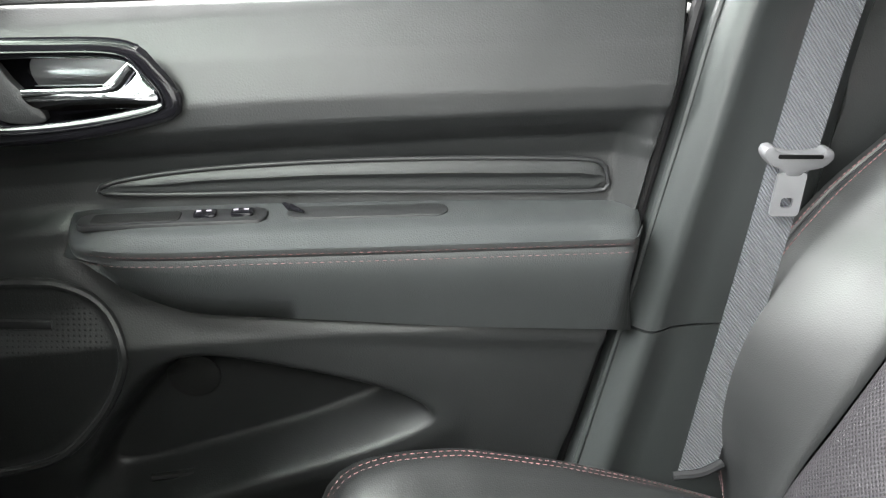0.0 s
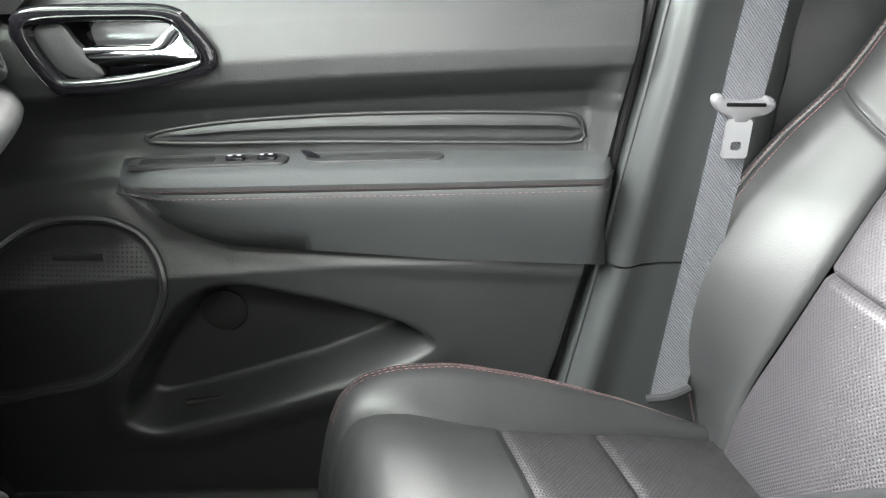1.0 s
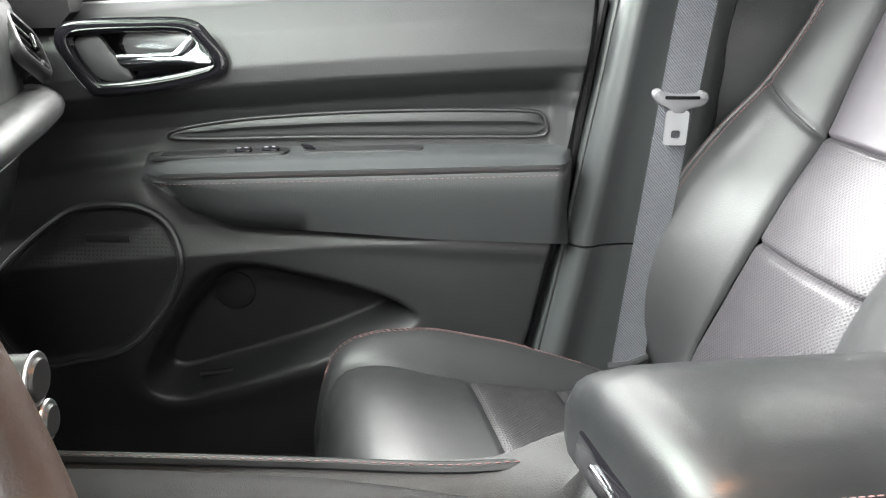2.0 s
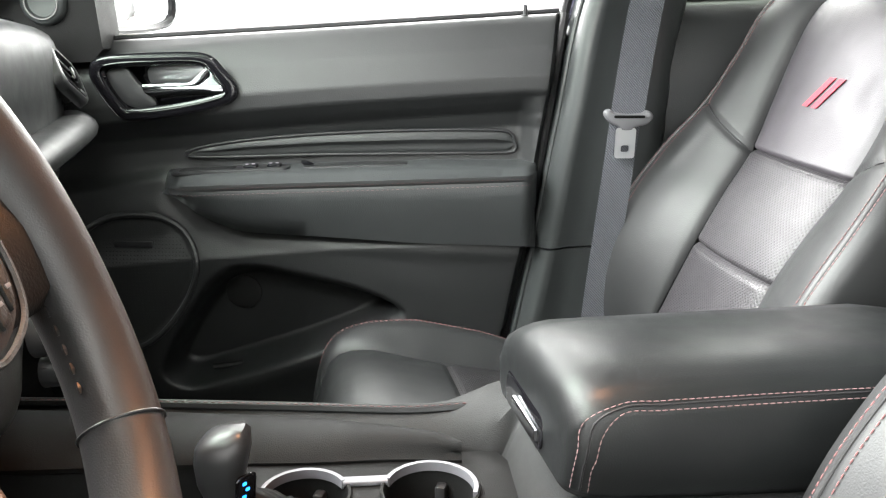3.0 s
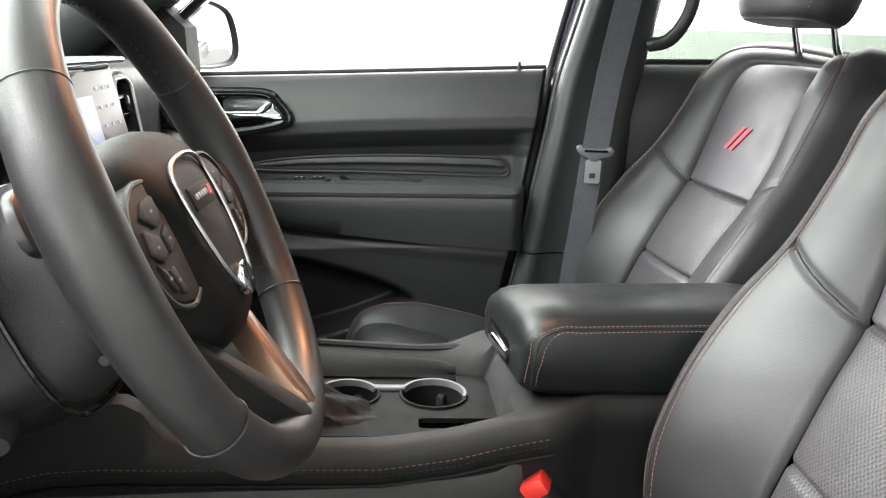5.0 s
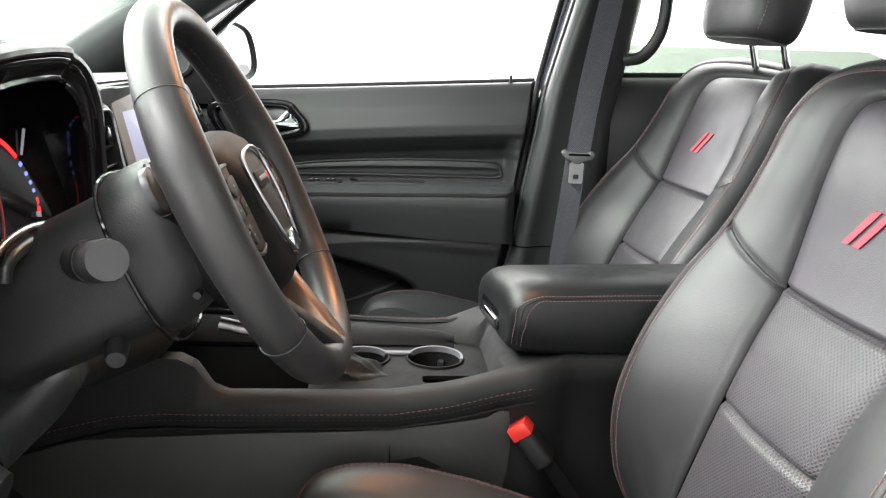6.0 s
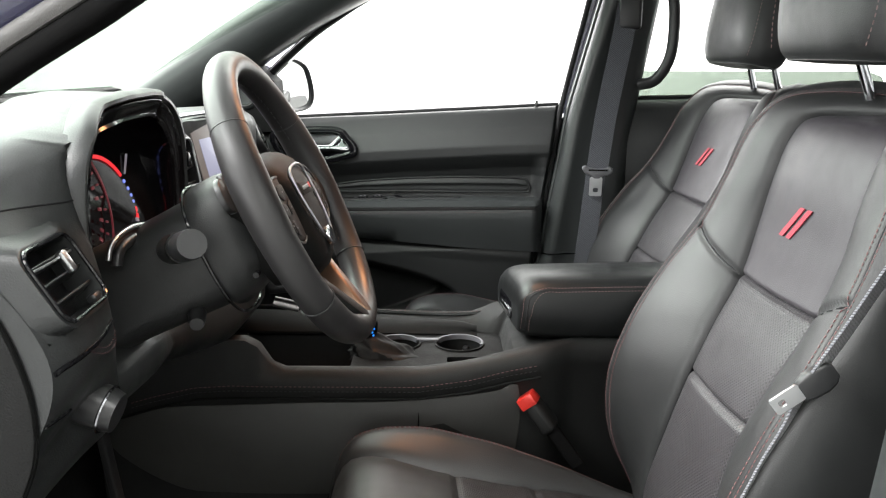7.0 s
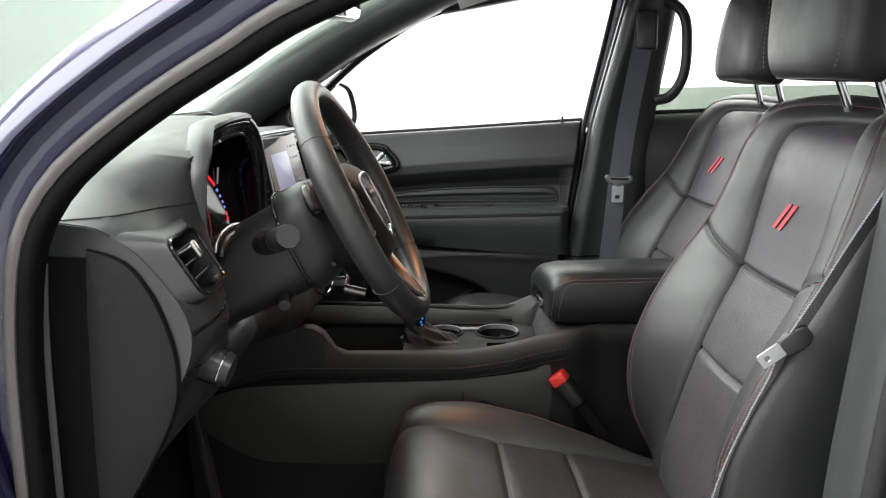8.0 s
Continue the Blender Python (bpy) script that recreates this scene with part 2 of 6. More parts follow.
def rrect(w, h, r, n=4):
    """Rounded rectangle outline, centred."""
    out = []
    for cx, cy, a0 in ((w / 2 - r, h / 2 - r, 0), (-w / 2 + r, h / 2 - r, 90), (-w / 2 + r, -h / 2 + r, 180), (w / 2 - r, -h / 2 + r, 270)):
        for k in range(n + 1):
            a = radians(a0 + 90 * k / n)
            out.append((cx + r * math.cos(a), cy + r * math.sin(a)))
    return out


def rbox(size, r=0.01, seg=3, m=None):
    bm = bmesh.new()
    bmesh.ops.create_cube(bm, size=1, matrix=Matrix.Diagonal((*size, 1)))
    bmesh.ops.bevel(bm, geom=list(bm.edges), offset=min(r, 0.48 * min(size)), segments=seg, profile=0.5, affect="EDGES")
    if m is not None:
        bm.transform(m)
    return bm


def plate(name, outline, to3, depth, bevel=0.002, dome=0.0):
    """A plate from a closed outline of (a, b) pairs; to3(a, b, c) gives the place, c rising from 0 to depth; edges rounded."""
    o = np.array(outline, float)
    c = o.mean(0)
    t = np.roll(o, -1, 0) - np.roll(o, 1, 0)
    nrm = np.stack([t[:, 1], -t[:, 0]], 1) / np.maximum(1e-9, np.linalg.norm(t, axis=1))[:, None]
    if ((o - c) * nrm).sum() < 0:
        nrm = -nrm
    rings = []
    for ins, h in ((0, 0), (0, depth - bevel), (bevel * 0.3, depth - bevel * 0.3), (bevel, depth)):
        rings.append([to3(a, b, h) for a, b in o - nrm * ins])
    if dome:
        for k in (0.6, 0.25):
            rings.append([to3(a, b, depth + dome * (1 - k * k)) for a, b in c + (o - nrm * bevel - c) * k])
    return loft(name, rings)


def stitches(name, path, mat, parent, out=(0, 0, 0), length=0.0052, gap=0.0030, r=0.0008, label=""):
    """A row of short raised threads along a path."""
    p = np.array(path, float) + np.array(out)
    seg = np.r_[0, np.cumsum(np.linalg.norm(np.diff(p, axis=0), axis=1))]
    verts, faces = [], []
    at = lambda d: np.array([np.interp(d, seg, p[:, k]) for k in range(3)])
    d = 0.0
    while d + length < seg[-1]:
        a, b = at(d), at(d + length)
        t = (b - a) / max(1e-9, np.linalg.norm(b - a))
        s = np.cross(t, (0.3, 0.5, 0.81))
        s /= max(1e-6, np.linalg.norm(s))
        u = np.cross(t, s)
        i = len(verts)
        for q, k in ((a, 0.5), ((a + b) / 2, 1.0), (b, 0.5)):
            for x, y in ((1, 0), (0, 1), (-1, 0), (0, -1)):
                verts.append(q + (s * x + u * y) * r * k)
        for ring in (0, 1):
            for j in range(4):
                k = (j + 1) % 4
                faces.append((i + ring * 4 + j, i + ring * 4 + k, i + ring * 4 + 4 + k, i + ring * 4 + 4 + j))
        faces += [(i, i + 1, i + 2, i + 3), (i + 8, i + 9, i + 10, i + 11)]
        d += length + gap
    return part(name, mesh_of(name, verts, faces, False), mat, parent, label)


def lerp(x, xs, ys):
    return np.interp(x, xs, ys)


def smoothstep(a, b, x):
    t = np.clip((x - a) / (b - a), 0, 1)
    return t * t * (3 - 2 * t)


# ---- the booth ----
def slab(name, lo, hi, mat, label, category):
    lo, hi = Vector(lo), Vector(hi)
    bm = bmesh.new()
    bmesh.ops.create_cube(bm, size=1, matrix=Matrix.Translation((lo + hi) / 2) @ Matrix.Diagonal((*(hi - lo), 1)))
    ob = part(name, bm, mat)
    return tagged(ob, label, category, kind="structure")


slab("ground", (-5.2, -4.2, -0.2), (5.6, 4.2, 0.0), FLOOR, "smooth dark grey floor of a photo booth", "floor")
slab("wall_north", (-5.2, 4.0, 0.0), (5.6, 4.2, 3.5), WALL, "bright white painted booth wall", "wall")
slab("wall_south", (-5.2, -4.2, 0.0), (5.6, -4.0, 3.5), GREY_WALL, "plain grey painted booth wall", "wall")
slab("wall_west", (-5.2, -4.0, 0.0), (-5.0, 4.0, 3.5), WALL, "bright white painted booth wall", "wall")
slab("wall_east", (5.4, -4.0, 0.0), (5.6, 4.0, 3.5), WALL, "bright white painted booth wall", "wall")
slab("ceiling", (-5.2, -4.2, 3.5), (5.6, 4.2, 3.6), WALL, "white booth ceiling", "ceiling")

# ---- passenger door ----
def door_rear(z):
    return lerp(z, [0.5, 0.70, 0.722, 0.856, 0.978, 1.077, 1.17, 1.21], [0.15, 0.186, 0.192, 0.216, 0.235, 0.250, 0.262, 0.268])


def door_top(x):
    return lerp(x, [-0.7, -0.40, -0.125, 0.266, 0.35], [1.150, 1.171, 1.186, 1.209, 1.214])


def door_lower(x):
    """Height of the armrest's lower crease."""
    return lerp(x, [-0.345, -0.337, -0.318, -0.281, -0.216, -0.083, 0.05, 0.24], [0.968, 0.958, 0.931, 0.904, 0.886, 0.877, 0.867, 0.860])


POCKET = curve([(-0.275, 0.808), (-0.219, 0.829), (-0.132, 0.814), (-0.048, 0.791), (0.010, 0.764), (0.020, 0.735), (-0.092, 0.684), (-0.250, 0.632), (-0.335, 0.613), (-0.368, 0.646), (-0.333, 0.728)], 64, True)
SPEAKER = curve([(-0.46, 0.890), (-0.378, 0.907), (-0.335, 0.894), (-0.304, 0.858), (-0.299, 0.817), (-0.330, 0.752), (-0.384, 0.697), (-0.45, 0.676), (-0.54, 0.67), (-0.57, 0.78)], 64, True)

BEZEL = curve([(-0.420, 1.133), (-0.400, 1.143), (-0.33, 1.147), (-0.262, 1.146), (-0.240, 1.128), (-0.224, 1.104), (-0.232, 1.090), (-0.30, 1.074), (-0.375, 1.066), (-0.392, 1.074), (-0.415, 1.110)], 72, True)


DENSE = {}


def inside(outline, x, z):
    """Signed distance to a closed outline, positive inside."""
    key = id(outline)
    if key not in DENSE:
        o = curve(outline, 360, True)
        DENSE[key] = (o, np.roll(o, -1, 0))
    a, b = DENSE[key]
    px, pz = np.ravel(x), np.ravel(z)
    res = np.empty(px.size)
    for s in range(0, px.size, 4000):
        qx, qz = px[s:s + 4000][None], pz[s:s + 4000][None]
        d = np.hypot(a[:, :1] - qx, a[:, 1:] - qz).min(0)
        c = ((a[:, 1:] > qz) != (b[:, 1:] > qz)) & (qx < (b[:, :1] - a[:, :1]) * (qz - a[:, 1:]) / (b[:, 1:] - a[:, 1:] + 1e-12) + a[:, :1])
        res[s:s + 4000] = np.where(c.sum(0) % 2 == 1, d, -d)
    return res.reshape(np.shape(x))


def door_skin(x, z):
    x, z = np.broadcast_arrays(np.asarray(x, float), np.asarray(z, float))
    up = z - 0.065 * (x - 0.0) + 0.04 * x * x
    y = lerp(up, [0.40, 0.60, 0.70, 0.80, 0.86, 0.90, 0.97, 1.03, 1.052, 1.070, 1.086, 1.11, 1.15, 1.185, 1.20, 1.23], [0.672, 0.655, 0.646, 0.638, 0.634, 0.655, 0.676, 0.683, 0.676, 0.656, 0.641, 0.640, 0.654, 0.675, 0.690, 0.715])
    y = y + 0.009 * smoothstep(0.20, -0.40, x)
    # the front part of the door has no recess behind the armrest
    ledge = 0.970 + 0.16 * (x + 0.33)
    front = smoothstep(-0.300, -0.36, x) * smoothstep(0.84, 0.93, z) * smoothstep(ledge + 0.016, ledge - 0.010, z)
    y = y - 0.016 * front
    # the recess closes before the rear edge
    y = y - 0.030 * smoothstep(0.205, 0.238, x) * smoothstep(0.90, 0.95, z) * smoothstep(1.10, 1.055, z)
    # lower panel lip under the armrest
    low = door_lower(x)
    y = y - 0.003 * np.exp(-((z - low + 0.014) / 0.012) ** 2) * smoothstep(-0.36, -0.33, x)
    pk = inside(POCKET, x, z)
    y = y + 0.070 * smoothstep(-0.004, lerp(z, [0.62, 0.70, 0.80], [0.022, 0.026, 0.036]), pk)
    y = y - 0.006 * np.exp(-((pk + 0.016) / 0.020) ** 2) * smoothstep(0.78, 0.68, z)
    y = y + 0.008 * smoothstep(-0.004, 0.012, inside(SPEAKER, x, z))
    y = y + 0.050 * smoothstep(0.001, 0.008, inside(BEZEL, x, z))
    return y


def door_at(x, z, out=0.0):
    return (float(x), float(door_skin(x, z)) - out, float(z))


door = thing("front_door", "black passenger door with leather armrest and open window", "car door", (0.0, 0.70, 0.45))
door_origin = Matrix.Translation((0, -0.70, -0.45))


def under(ob, origin):
    """Keep a part's world place under a thing that stands elsewhere."""
    ob.matrix_parent_inverse = origin
    return ob


def dpart(name, me, mat, parent=None, label=""):
    return under(part(name, me, mat, parent or door, label), door_origin if parent is None else Matrix())


def build_door_skin():
    nu, nv = 230, 210
    verts, faces = [], []
    for layer in (0, 1):
        for j in range(nv):
            v = j / (nv - 1)
            zz = 0.42 + v * 0.79
            xs = np.linspace(-0.75, 1, nu)
            xs = -0.75 + (np.linspace(0, 1, nu)) * (door_rear(zz) + 0.75)
            top = door_top(xs)
            z = 0.42 + v * (top - 0.42)
            y = door_skin(xs, z)
            edge = smoothstep(door_rear(zz) - 0.012, door_rear(zz), xs)
            y = y + 0.02 * edge * edge if layer == 0 else np.full_like(y, 0.745)
            verts += list(zip(xs, y, z))
    n = nu * nv
    for j in range(nv - 1):
        for i in range(nu - 1):
            a = j * nu + i
            faces.append((a, a + 1, a + nu + 1, a + nu))
            faces.append((n + a, n + a + nu, n + a + nu + 1, n + a + 1))
    rim = [i for i in range(nu)] + [j * nu + nu - 1 for j in range(1, nv)] + [(nv - 1) * nu + i for i in range(nu - 2, -1, -1)] + [j * nu for j in range(nv - 2, 0, -1)]
    for a, b in zip(rim, rim[1:] + rim[:1]):
        faces.append((a, b, n + b, n + a))
    return mesh_of("panel", verts, faces, True, 50)


dpart("panel", build_door_skin(), DOOR_VINYL)

# armrest: a leather roll, lofted from front to back
def build_armrest():
    rings = []
    for x in np.r_[-0.340, -0.338, -0.334, -0.328, -0.320, -0.310, -0.298, np.linspace(-0.285, 0.205, 24), 0.212, 0.218, 0.223, 0.228, 0.232]:
        low = float(door_lower(x)) + 0.002
        top = lerp(x, [-0.34, -0.16, 0.05, 0.24], [0.974, 0.982, 0.988, 0.989])
        st = lerp(x, [-0.34, -0.30, -0.25, -0.177, -0.083, -0.021, 0.208], [0.948, 0.952, 0.957, 0.9595, 0.962, 0.9635, 0.970])
        u_ = min(1.0, max(0.0, (x + 0.340) / 0.125))
        grow = math.sqrt(1 - (1 - u_) ** 2)
        tail = 1 - 0.55 * float(smoothstep(0.205, 0.236, x)) ** 2
        yin = 0.668 - 0.071 * (0.05 + 0.95 * grow) * tail
        low = min(low, st - 0.010)
        low = st - (st - low) * max(0.15, grow)
        pts = [(0.70, low - 0.004), (0.650, low - 0.003), (lerp(grow, [0, 1], [0.640, 0.626]), low), (yin + 0.016, (low * 0.6 + st * 0.4)), (yin + 0.006, low * 0.25 + st * 0.75), (yin + 0.0035, st - 0.004), (yin + 0.005, st), (yin + 0.0015, st + 0.004), (yin + 0.001, st + 0.010), (yin + 0.006, top - 0.012), (yin + 0.017, top - 0.003), (yin + 0.032, top), (yin + 0.055, top + 0.001), (0.70, top + 0.001)]
        if not rings:
            rings.append([(x - 0.006, max(y, 0.668) + 0.012, z) for y, z in pts])
        rings.append([(x, y, z) for y, z in pts])
    return loft("armrest", rings, True, 60)


armrest = dpart("armrest", build_armrest(), LIT_DOOR_LEATHER, None, "black leather armrest with red double stitching")
xs = np.linspace(-0.315, 0.226, 90)
st = lerp(xs, [-0.34, -0.30, -0.25, -0.177, -0.083, -0.021, 0.208], [0.948, 0.952, 0.957, 0.9595, 0.962, 0.9635, 0.970])
yin = 0.668 - 0.071 * (0.05 + 0.95 * np.sqrt(1 - (1 - np.clip((xs + 0.340) / 0.125, 0, 1)) ** 2)) * (1 - 0.55 * smoothstep(0.205, 0.236, xs) ** 2)
for dz, mat in ((0.0046, THREAD_DARK), (-0.0046, THREAD_RED)):
    stitches("stitching", np.stack([xs, yin + 0.0012, st + dz], 1), mat, armrest, length=0.0040, gap=0.0034, r=0.0004)

# inlay strip above the armrest
STRIP = curve([(-0.312, 0.996), (-0.29, 1.008), (-0.21, 1.021), (-0.086, 1.031), (0.047, 1.036), (0.17, 1.036), (0.196, 1.030), (0.201, 1.015), (0.196, 1.002), (0.10, 1.000), (-0.10, 0.998), (-0.25, 0.994)], 110, True)
def inlay_at(x, z, out=0.0):
    return (float(x), min(0.6770 + 0.009 * float(smoothstep(0.20, -0.40, x)), float(door_skin(x, z)) + 0.0005) - out, float(z))


rim_path = [inlay_at(x, z, 0.0025) for x, z in STRIP]
strip = dpart("inlay_strip", sweep("inlay_strip", rim_path, circle(0.0026, 10), (0, 1, 0), True), SATIN, None, "satin black inlay strip with a raised rim")
sx = np.linspace(-0.309, 0.199, 90)
s_top = lerp(sx, [-0.312, -0.29, -0.21, -0.086, 0.047, 0.17, 0.192, 0.201], [0.997, 1.008, 1.021, 1.031, 1.036, 1.036, 1.031, 1.016])
s_bot = lerp(sx, [-0.312, -0.25, -0.10, 0.10, 0.19, 0.201], [0.995, 0.994, 0.998, 1.000, 1.002, 1.014])
vv = np.array([0.0, 0.10, 0.25, 0.40, 0.50, 0.56, 0.62, 0.72, 0.85, 1.0])
out_v = np.array([0.001, 0.0035, 0.0035, 0.0035, 0.0045, 0.0075, 0.0085, 0.0050, 0.0035, 0.001])
verts, faces = [], []
for x, t_, b_ in zip(sx, s_top, s_bot):
    zz = b_ + (t_ - b_) * vv
    fade = float(smoothstep(-0.30, -0.24, x) * smoothstep(0.199, 0.180, x))
    for z, o in zip(zz, out_v):
        verts.append(inlay_at(x, z, 0.0035 + (o - 0.0035) * fade if o > 0.0035 else o))
for i in range(len(sx) - 1):
    for k in range(len(vv) - 1):
        a = i * len(vv) + k
        faces.append((a, a + 1, a + len(vv) + 1, a + len(vv)))
part("inlay_face", mesh_of("inlay_face", verts, faces, True, 60), VINYL, strip)

# switch panel on top of the armrest
def arm_top(x, y):
    return lerp(x, [-0.34, -0.16, 0.05, 0.24], [0.974, 0.982, 0.988, 0.989]) + 0.001


sw = dpart("switch_panel", plate("switch_panel", [(a - 0.235, b + 0.652) for a, b in rrect(0.182, 0.034, 0.012)], lambda a, b, c: (a, b, arm_top(a, b) - 0.002 + c), 0.005, 0.002), SATIN, None, "black window and lock switch panel")
part("tray", plate("tray", [(a - 0.27, b + 0.652) for a, b in rrect(0.085, 0.024, 0.006)], lambda a, b, c: (a, b, arm_top(a, b) + 0.0005 + c), 0.0033, 0.001), PLASTIC_LOW, sw)
for cx0, w in ((-0.204, 0.022), (-0.168, 0.022)):
    b = part("switch", plate("switch", [(a + cx0, b + 0.652) for a, b in rrect(w, 0.016, 0.004)], lambda a, b, c: (a, b, arm_top(a, b) + 0.0025 + c), 0.004, 0.0015, 0.001), GLOSS, sw)
    for k in (-0.006, 0.004):
        part("icon", plate("icon", [(a + cx0 + k, b + 0.652) for a, b in rrect(0.005, 0.0028, 0.001)], lambda a, b, c: (a, b, arm_top(a, b) + 0.0074 + c), 0.0006, 0.0002), DIAL_WHITE, b)
# pull cup
cup = dpart("pull_cup", plate("pull_cup", [(a - 0.045, b + 0.655) for a, b in rrect(0.16, 0.030, 0.013)], lambda a, b, c: (a, b, arm_top(a, b) - 0.001 + c), 0.0026, 0.001), PLASTIC)
part("pull_slot", sweep("pull_slot", [(-0.130, 0.672, 0.9885), (-0.122, 0.660, 0.9890), (-0.108, 0.646, 0.9895)], circle(0.0035, 8), (0, 0, 1), False, [0.4, 1.2, 0.3]), GLOSS, cup)

# inner handle
HY = 0.640


def bez(a, b, c):
    return (a, HY + 0.014 - c - 0.03 * (a + 0.3) * -0.4, b)


hand = dpart("inner_handle", sweep("inner_handle", [bez(a, b, 0.012) for a, b in BEZEL], circle(0.0095, 12, 0.0045), (0, 1, 0), True), GLOSS, None, "gloss black handle bezel with chrome lever")
cb = BEZEL.mean(0)
part("chrome_ring", sweep("chrome_ring", [bez(*(cb + (p - cb) * 0.925), 0.017) for p in BEZEL], circle(0.0013, 8), (0, 1, 0), True), GLOSS, hand)
rings = [[bez(*(cb + (p - cb) * k), c) for p in BEZEL] for k, c in ((0.99, 0.008), (0.93, 0.010), (0.88, 0.006), (0.80, -0.010), (0.66, -0.022), (0.4, -0.026), (0.1, -0.026))]
part("bowl", loft("bowl", rings[:-1] + [rings[-1]], False), GLOSS, hand)
part("bowl_plate", plate("bowl_plate", curve([(-0.350, 1.132), (-0.30, 1.136), (-0.268, 1.136), (-0.262, 1.120), (-0.268, 1.106), (-0.31, 1.104), (-0.346, 1.104)], 40, True), lambda a, b, c: bez(a, b, c - 0.020), 0.004, 0.0015), SILVER, hand, "silvery plate behind the lever")
part("lever", plate("lever", curve([(-0.352, 1.110), (-0.31, 1.112), (-0.272, 1.116), (-0.262, 1.138), (-0.246, 1.132), (-0.234, 1.104), (-0.246, 1.094), (-0.285, 1.092), (-0.330, 1.090), (-0.350, 1.096)], 56, True), lambda a, b, c: bez(a, b, c - 0.004 + 0.010 * float(smoothstep(1.128, 1.10, b))), 0.009, 0.004, 0.003), CHROME, hand, "chrome pull lever")
part("lever_bar", sweep("lever_bar", [bez(a, b, 0.013) for a, b in curve([(-0.353, 1.106), (-0.31, 1.108), (-0.275, 1.111), (-0.256, 1.130)], 24)], circle(0.0045, 10, 0.003), (0, 1, 0)), CHROME, hand)
part("lock_tab", plate("lock_tab", curve([(-0.408, 1.126), (-0.380, 1.134), (-0.364, 1.114), (-0.338, 1.080), (-0.370, 1.075), (-0.392, 1.088)], 40, True), lambda a, b, c: bez(a, b, c - 0.006), 0.010, 0.003, 0.001), PLASTIC, hand, "dark grey lock tab")

# speaker grille, pocket details
spk = dpart("speaker_ring", sweep("speaker_ring", [door_at(x, z, 0.0005) for x, z in SPEAKER], circle(0.0052, 8), (0, 1, 0), True), PLASTIC)
dots, dfaces = [], []
for ix in range(46):
    for iz in range(40):
        x, z = -0.55 + ix * 0.0056, 0.685 + iz * 0.0054
        if float(inside(SPEAKER, np.array([x]), np.array([z]))[0]) > 0.016:
            i = len(dots)
            p = np.array(door_at(x, z, 0.0006))
            dots += [p + (s * 0.0012, 0, 0) for s in (-1, 1)] + [p + (0, 0, s * 0.0012) for s in (-1, 1)] + [p + (0, -0.0002, 0)]
            dfaces += [(i, i + 2, i + 4), (i + 2, i + 1, i + 4), (i + 1, i + 3, i + 4), (i + 3, i, i + 4)]
tagged(part("grille_mesh", mesh_of("grille_mesh", dots, dfaces, True), VINYL, spk), kind="stuff")
part("grille_badge", sweep("grille_badge", [door_at(x, 0.858, 0.002) for x in (-0.43, -0.40, -0.37)], circle(0.006, 8, 0.003), (0, 1, 0)), SATIN, spk)
dpart("pocket_disc", plate("pocket_disc", circle(0.030, 32), lambda a, b, c: (a - 0.243, float(door_skin(a - 0.243, b + 0.760)) + 0.002 - c, b + 0.760), 0.007, 0.002, 0.001), PLASTIC_LOW)
dpart("pocket_ledge", sweep("pocket_ledge", [(x, 0.692, 0.634 + 0.003 * k) for k, x in enumerate((-0.298, -0.272, -0.249))], circle(0.005, 8), (0, 0, 1)), PLASTIC_LOW)
pin = dpart("lock_pin", sweep("lock_pin", [(0.214, 0.690, 1.196), (0.214, 0.690, 1.222)], circle(0.0035, 10), (0, 1, 0)), SATIN)
part("pin_collar", sweep("pin_collar", [(0.214, 0.690, 1.200), (0.214, 0.690, 1.207)], circle(0.007, 12), (0, 1, 0)), PLASTIC, pin)
dpart("window_seal", sweep("window_seal", [(x, 0.712, float(door_top(x)) + 0.002) for x in np.linspace(-0.52, 0.268, 24)], circle(0.006, 8), (0, 0, 1)), RUBBER)

# window frame of the passenger door (painted outside, open window)
FRAME = curve([(-0.56, 0.735, 1.16), (-0.40, 0.730, 1.31), (-0.29, 0.722, 1.395), (-0.137, 0.710, 1.479), (0.056, 0.700, 1.520), (0.27, 0.695, 1.535), (0.362, 0.695, 1.530)], 50)
dpart("window_frame", sweep("window_frame", FRAME, [(-0.02, -0.002), (0.012, -0.002), (0.014, 0.016), (0.0, 0.030), (-0.02, 0.030)], (0, 0, 1)), PAINT)
dpart("frame_seal", sweep("frame_seal", FRAME + np.array([0, -0.016, 0.006]), circle(0.009, 8), (0, 0, 1)), RUBBER)
REARPOST = np.array([(0.288, 0.712, 1.19), (0.312, 0.708, 1.30), (0.340, 0.702, 1.42), (0.366, 0.696, 1.54)])
dpart("window_post", sweep("window_post", REARPOST, [(-0.022, -0.014), (0.022, -0.014), (0.022, 0.012), (-0.022, 0.012)], (0, 1, 0)), PAINT)
dpart("post_seal", sweep("post_seal", REARPOST + np.array([-0.018, -0.012, 0]), circle(0.007, 8), (0, 1, 0)), RUBBER)

# wing mirror outside the passenger window
wing = thing("wing_mirror", "black wing mirror outside the passenger window", "wing mirror", (-0.47, 0.95, 1.20))
wo = Matrix.Translation((0.47, -0.95, -1.20))
mo = curve([(-0.11, -0.065), (0.05, -0.075), (0.09, -0.05), (0.092, 0.06), (0.06, 0.085), (-0.06, 0.07), (-0.11, 0.03)], 48, True)
MW = pose(-0.474, 0.93, 1.245, 0, 0, -33)


def mir(a, b, c):
    return tuple(MW @ Vector((c, -a, b)))


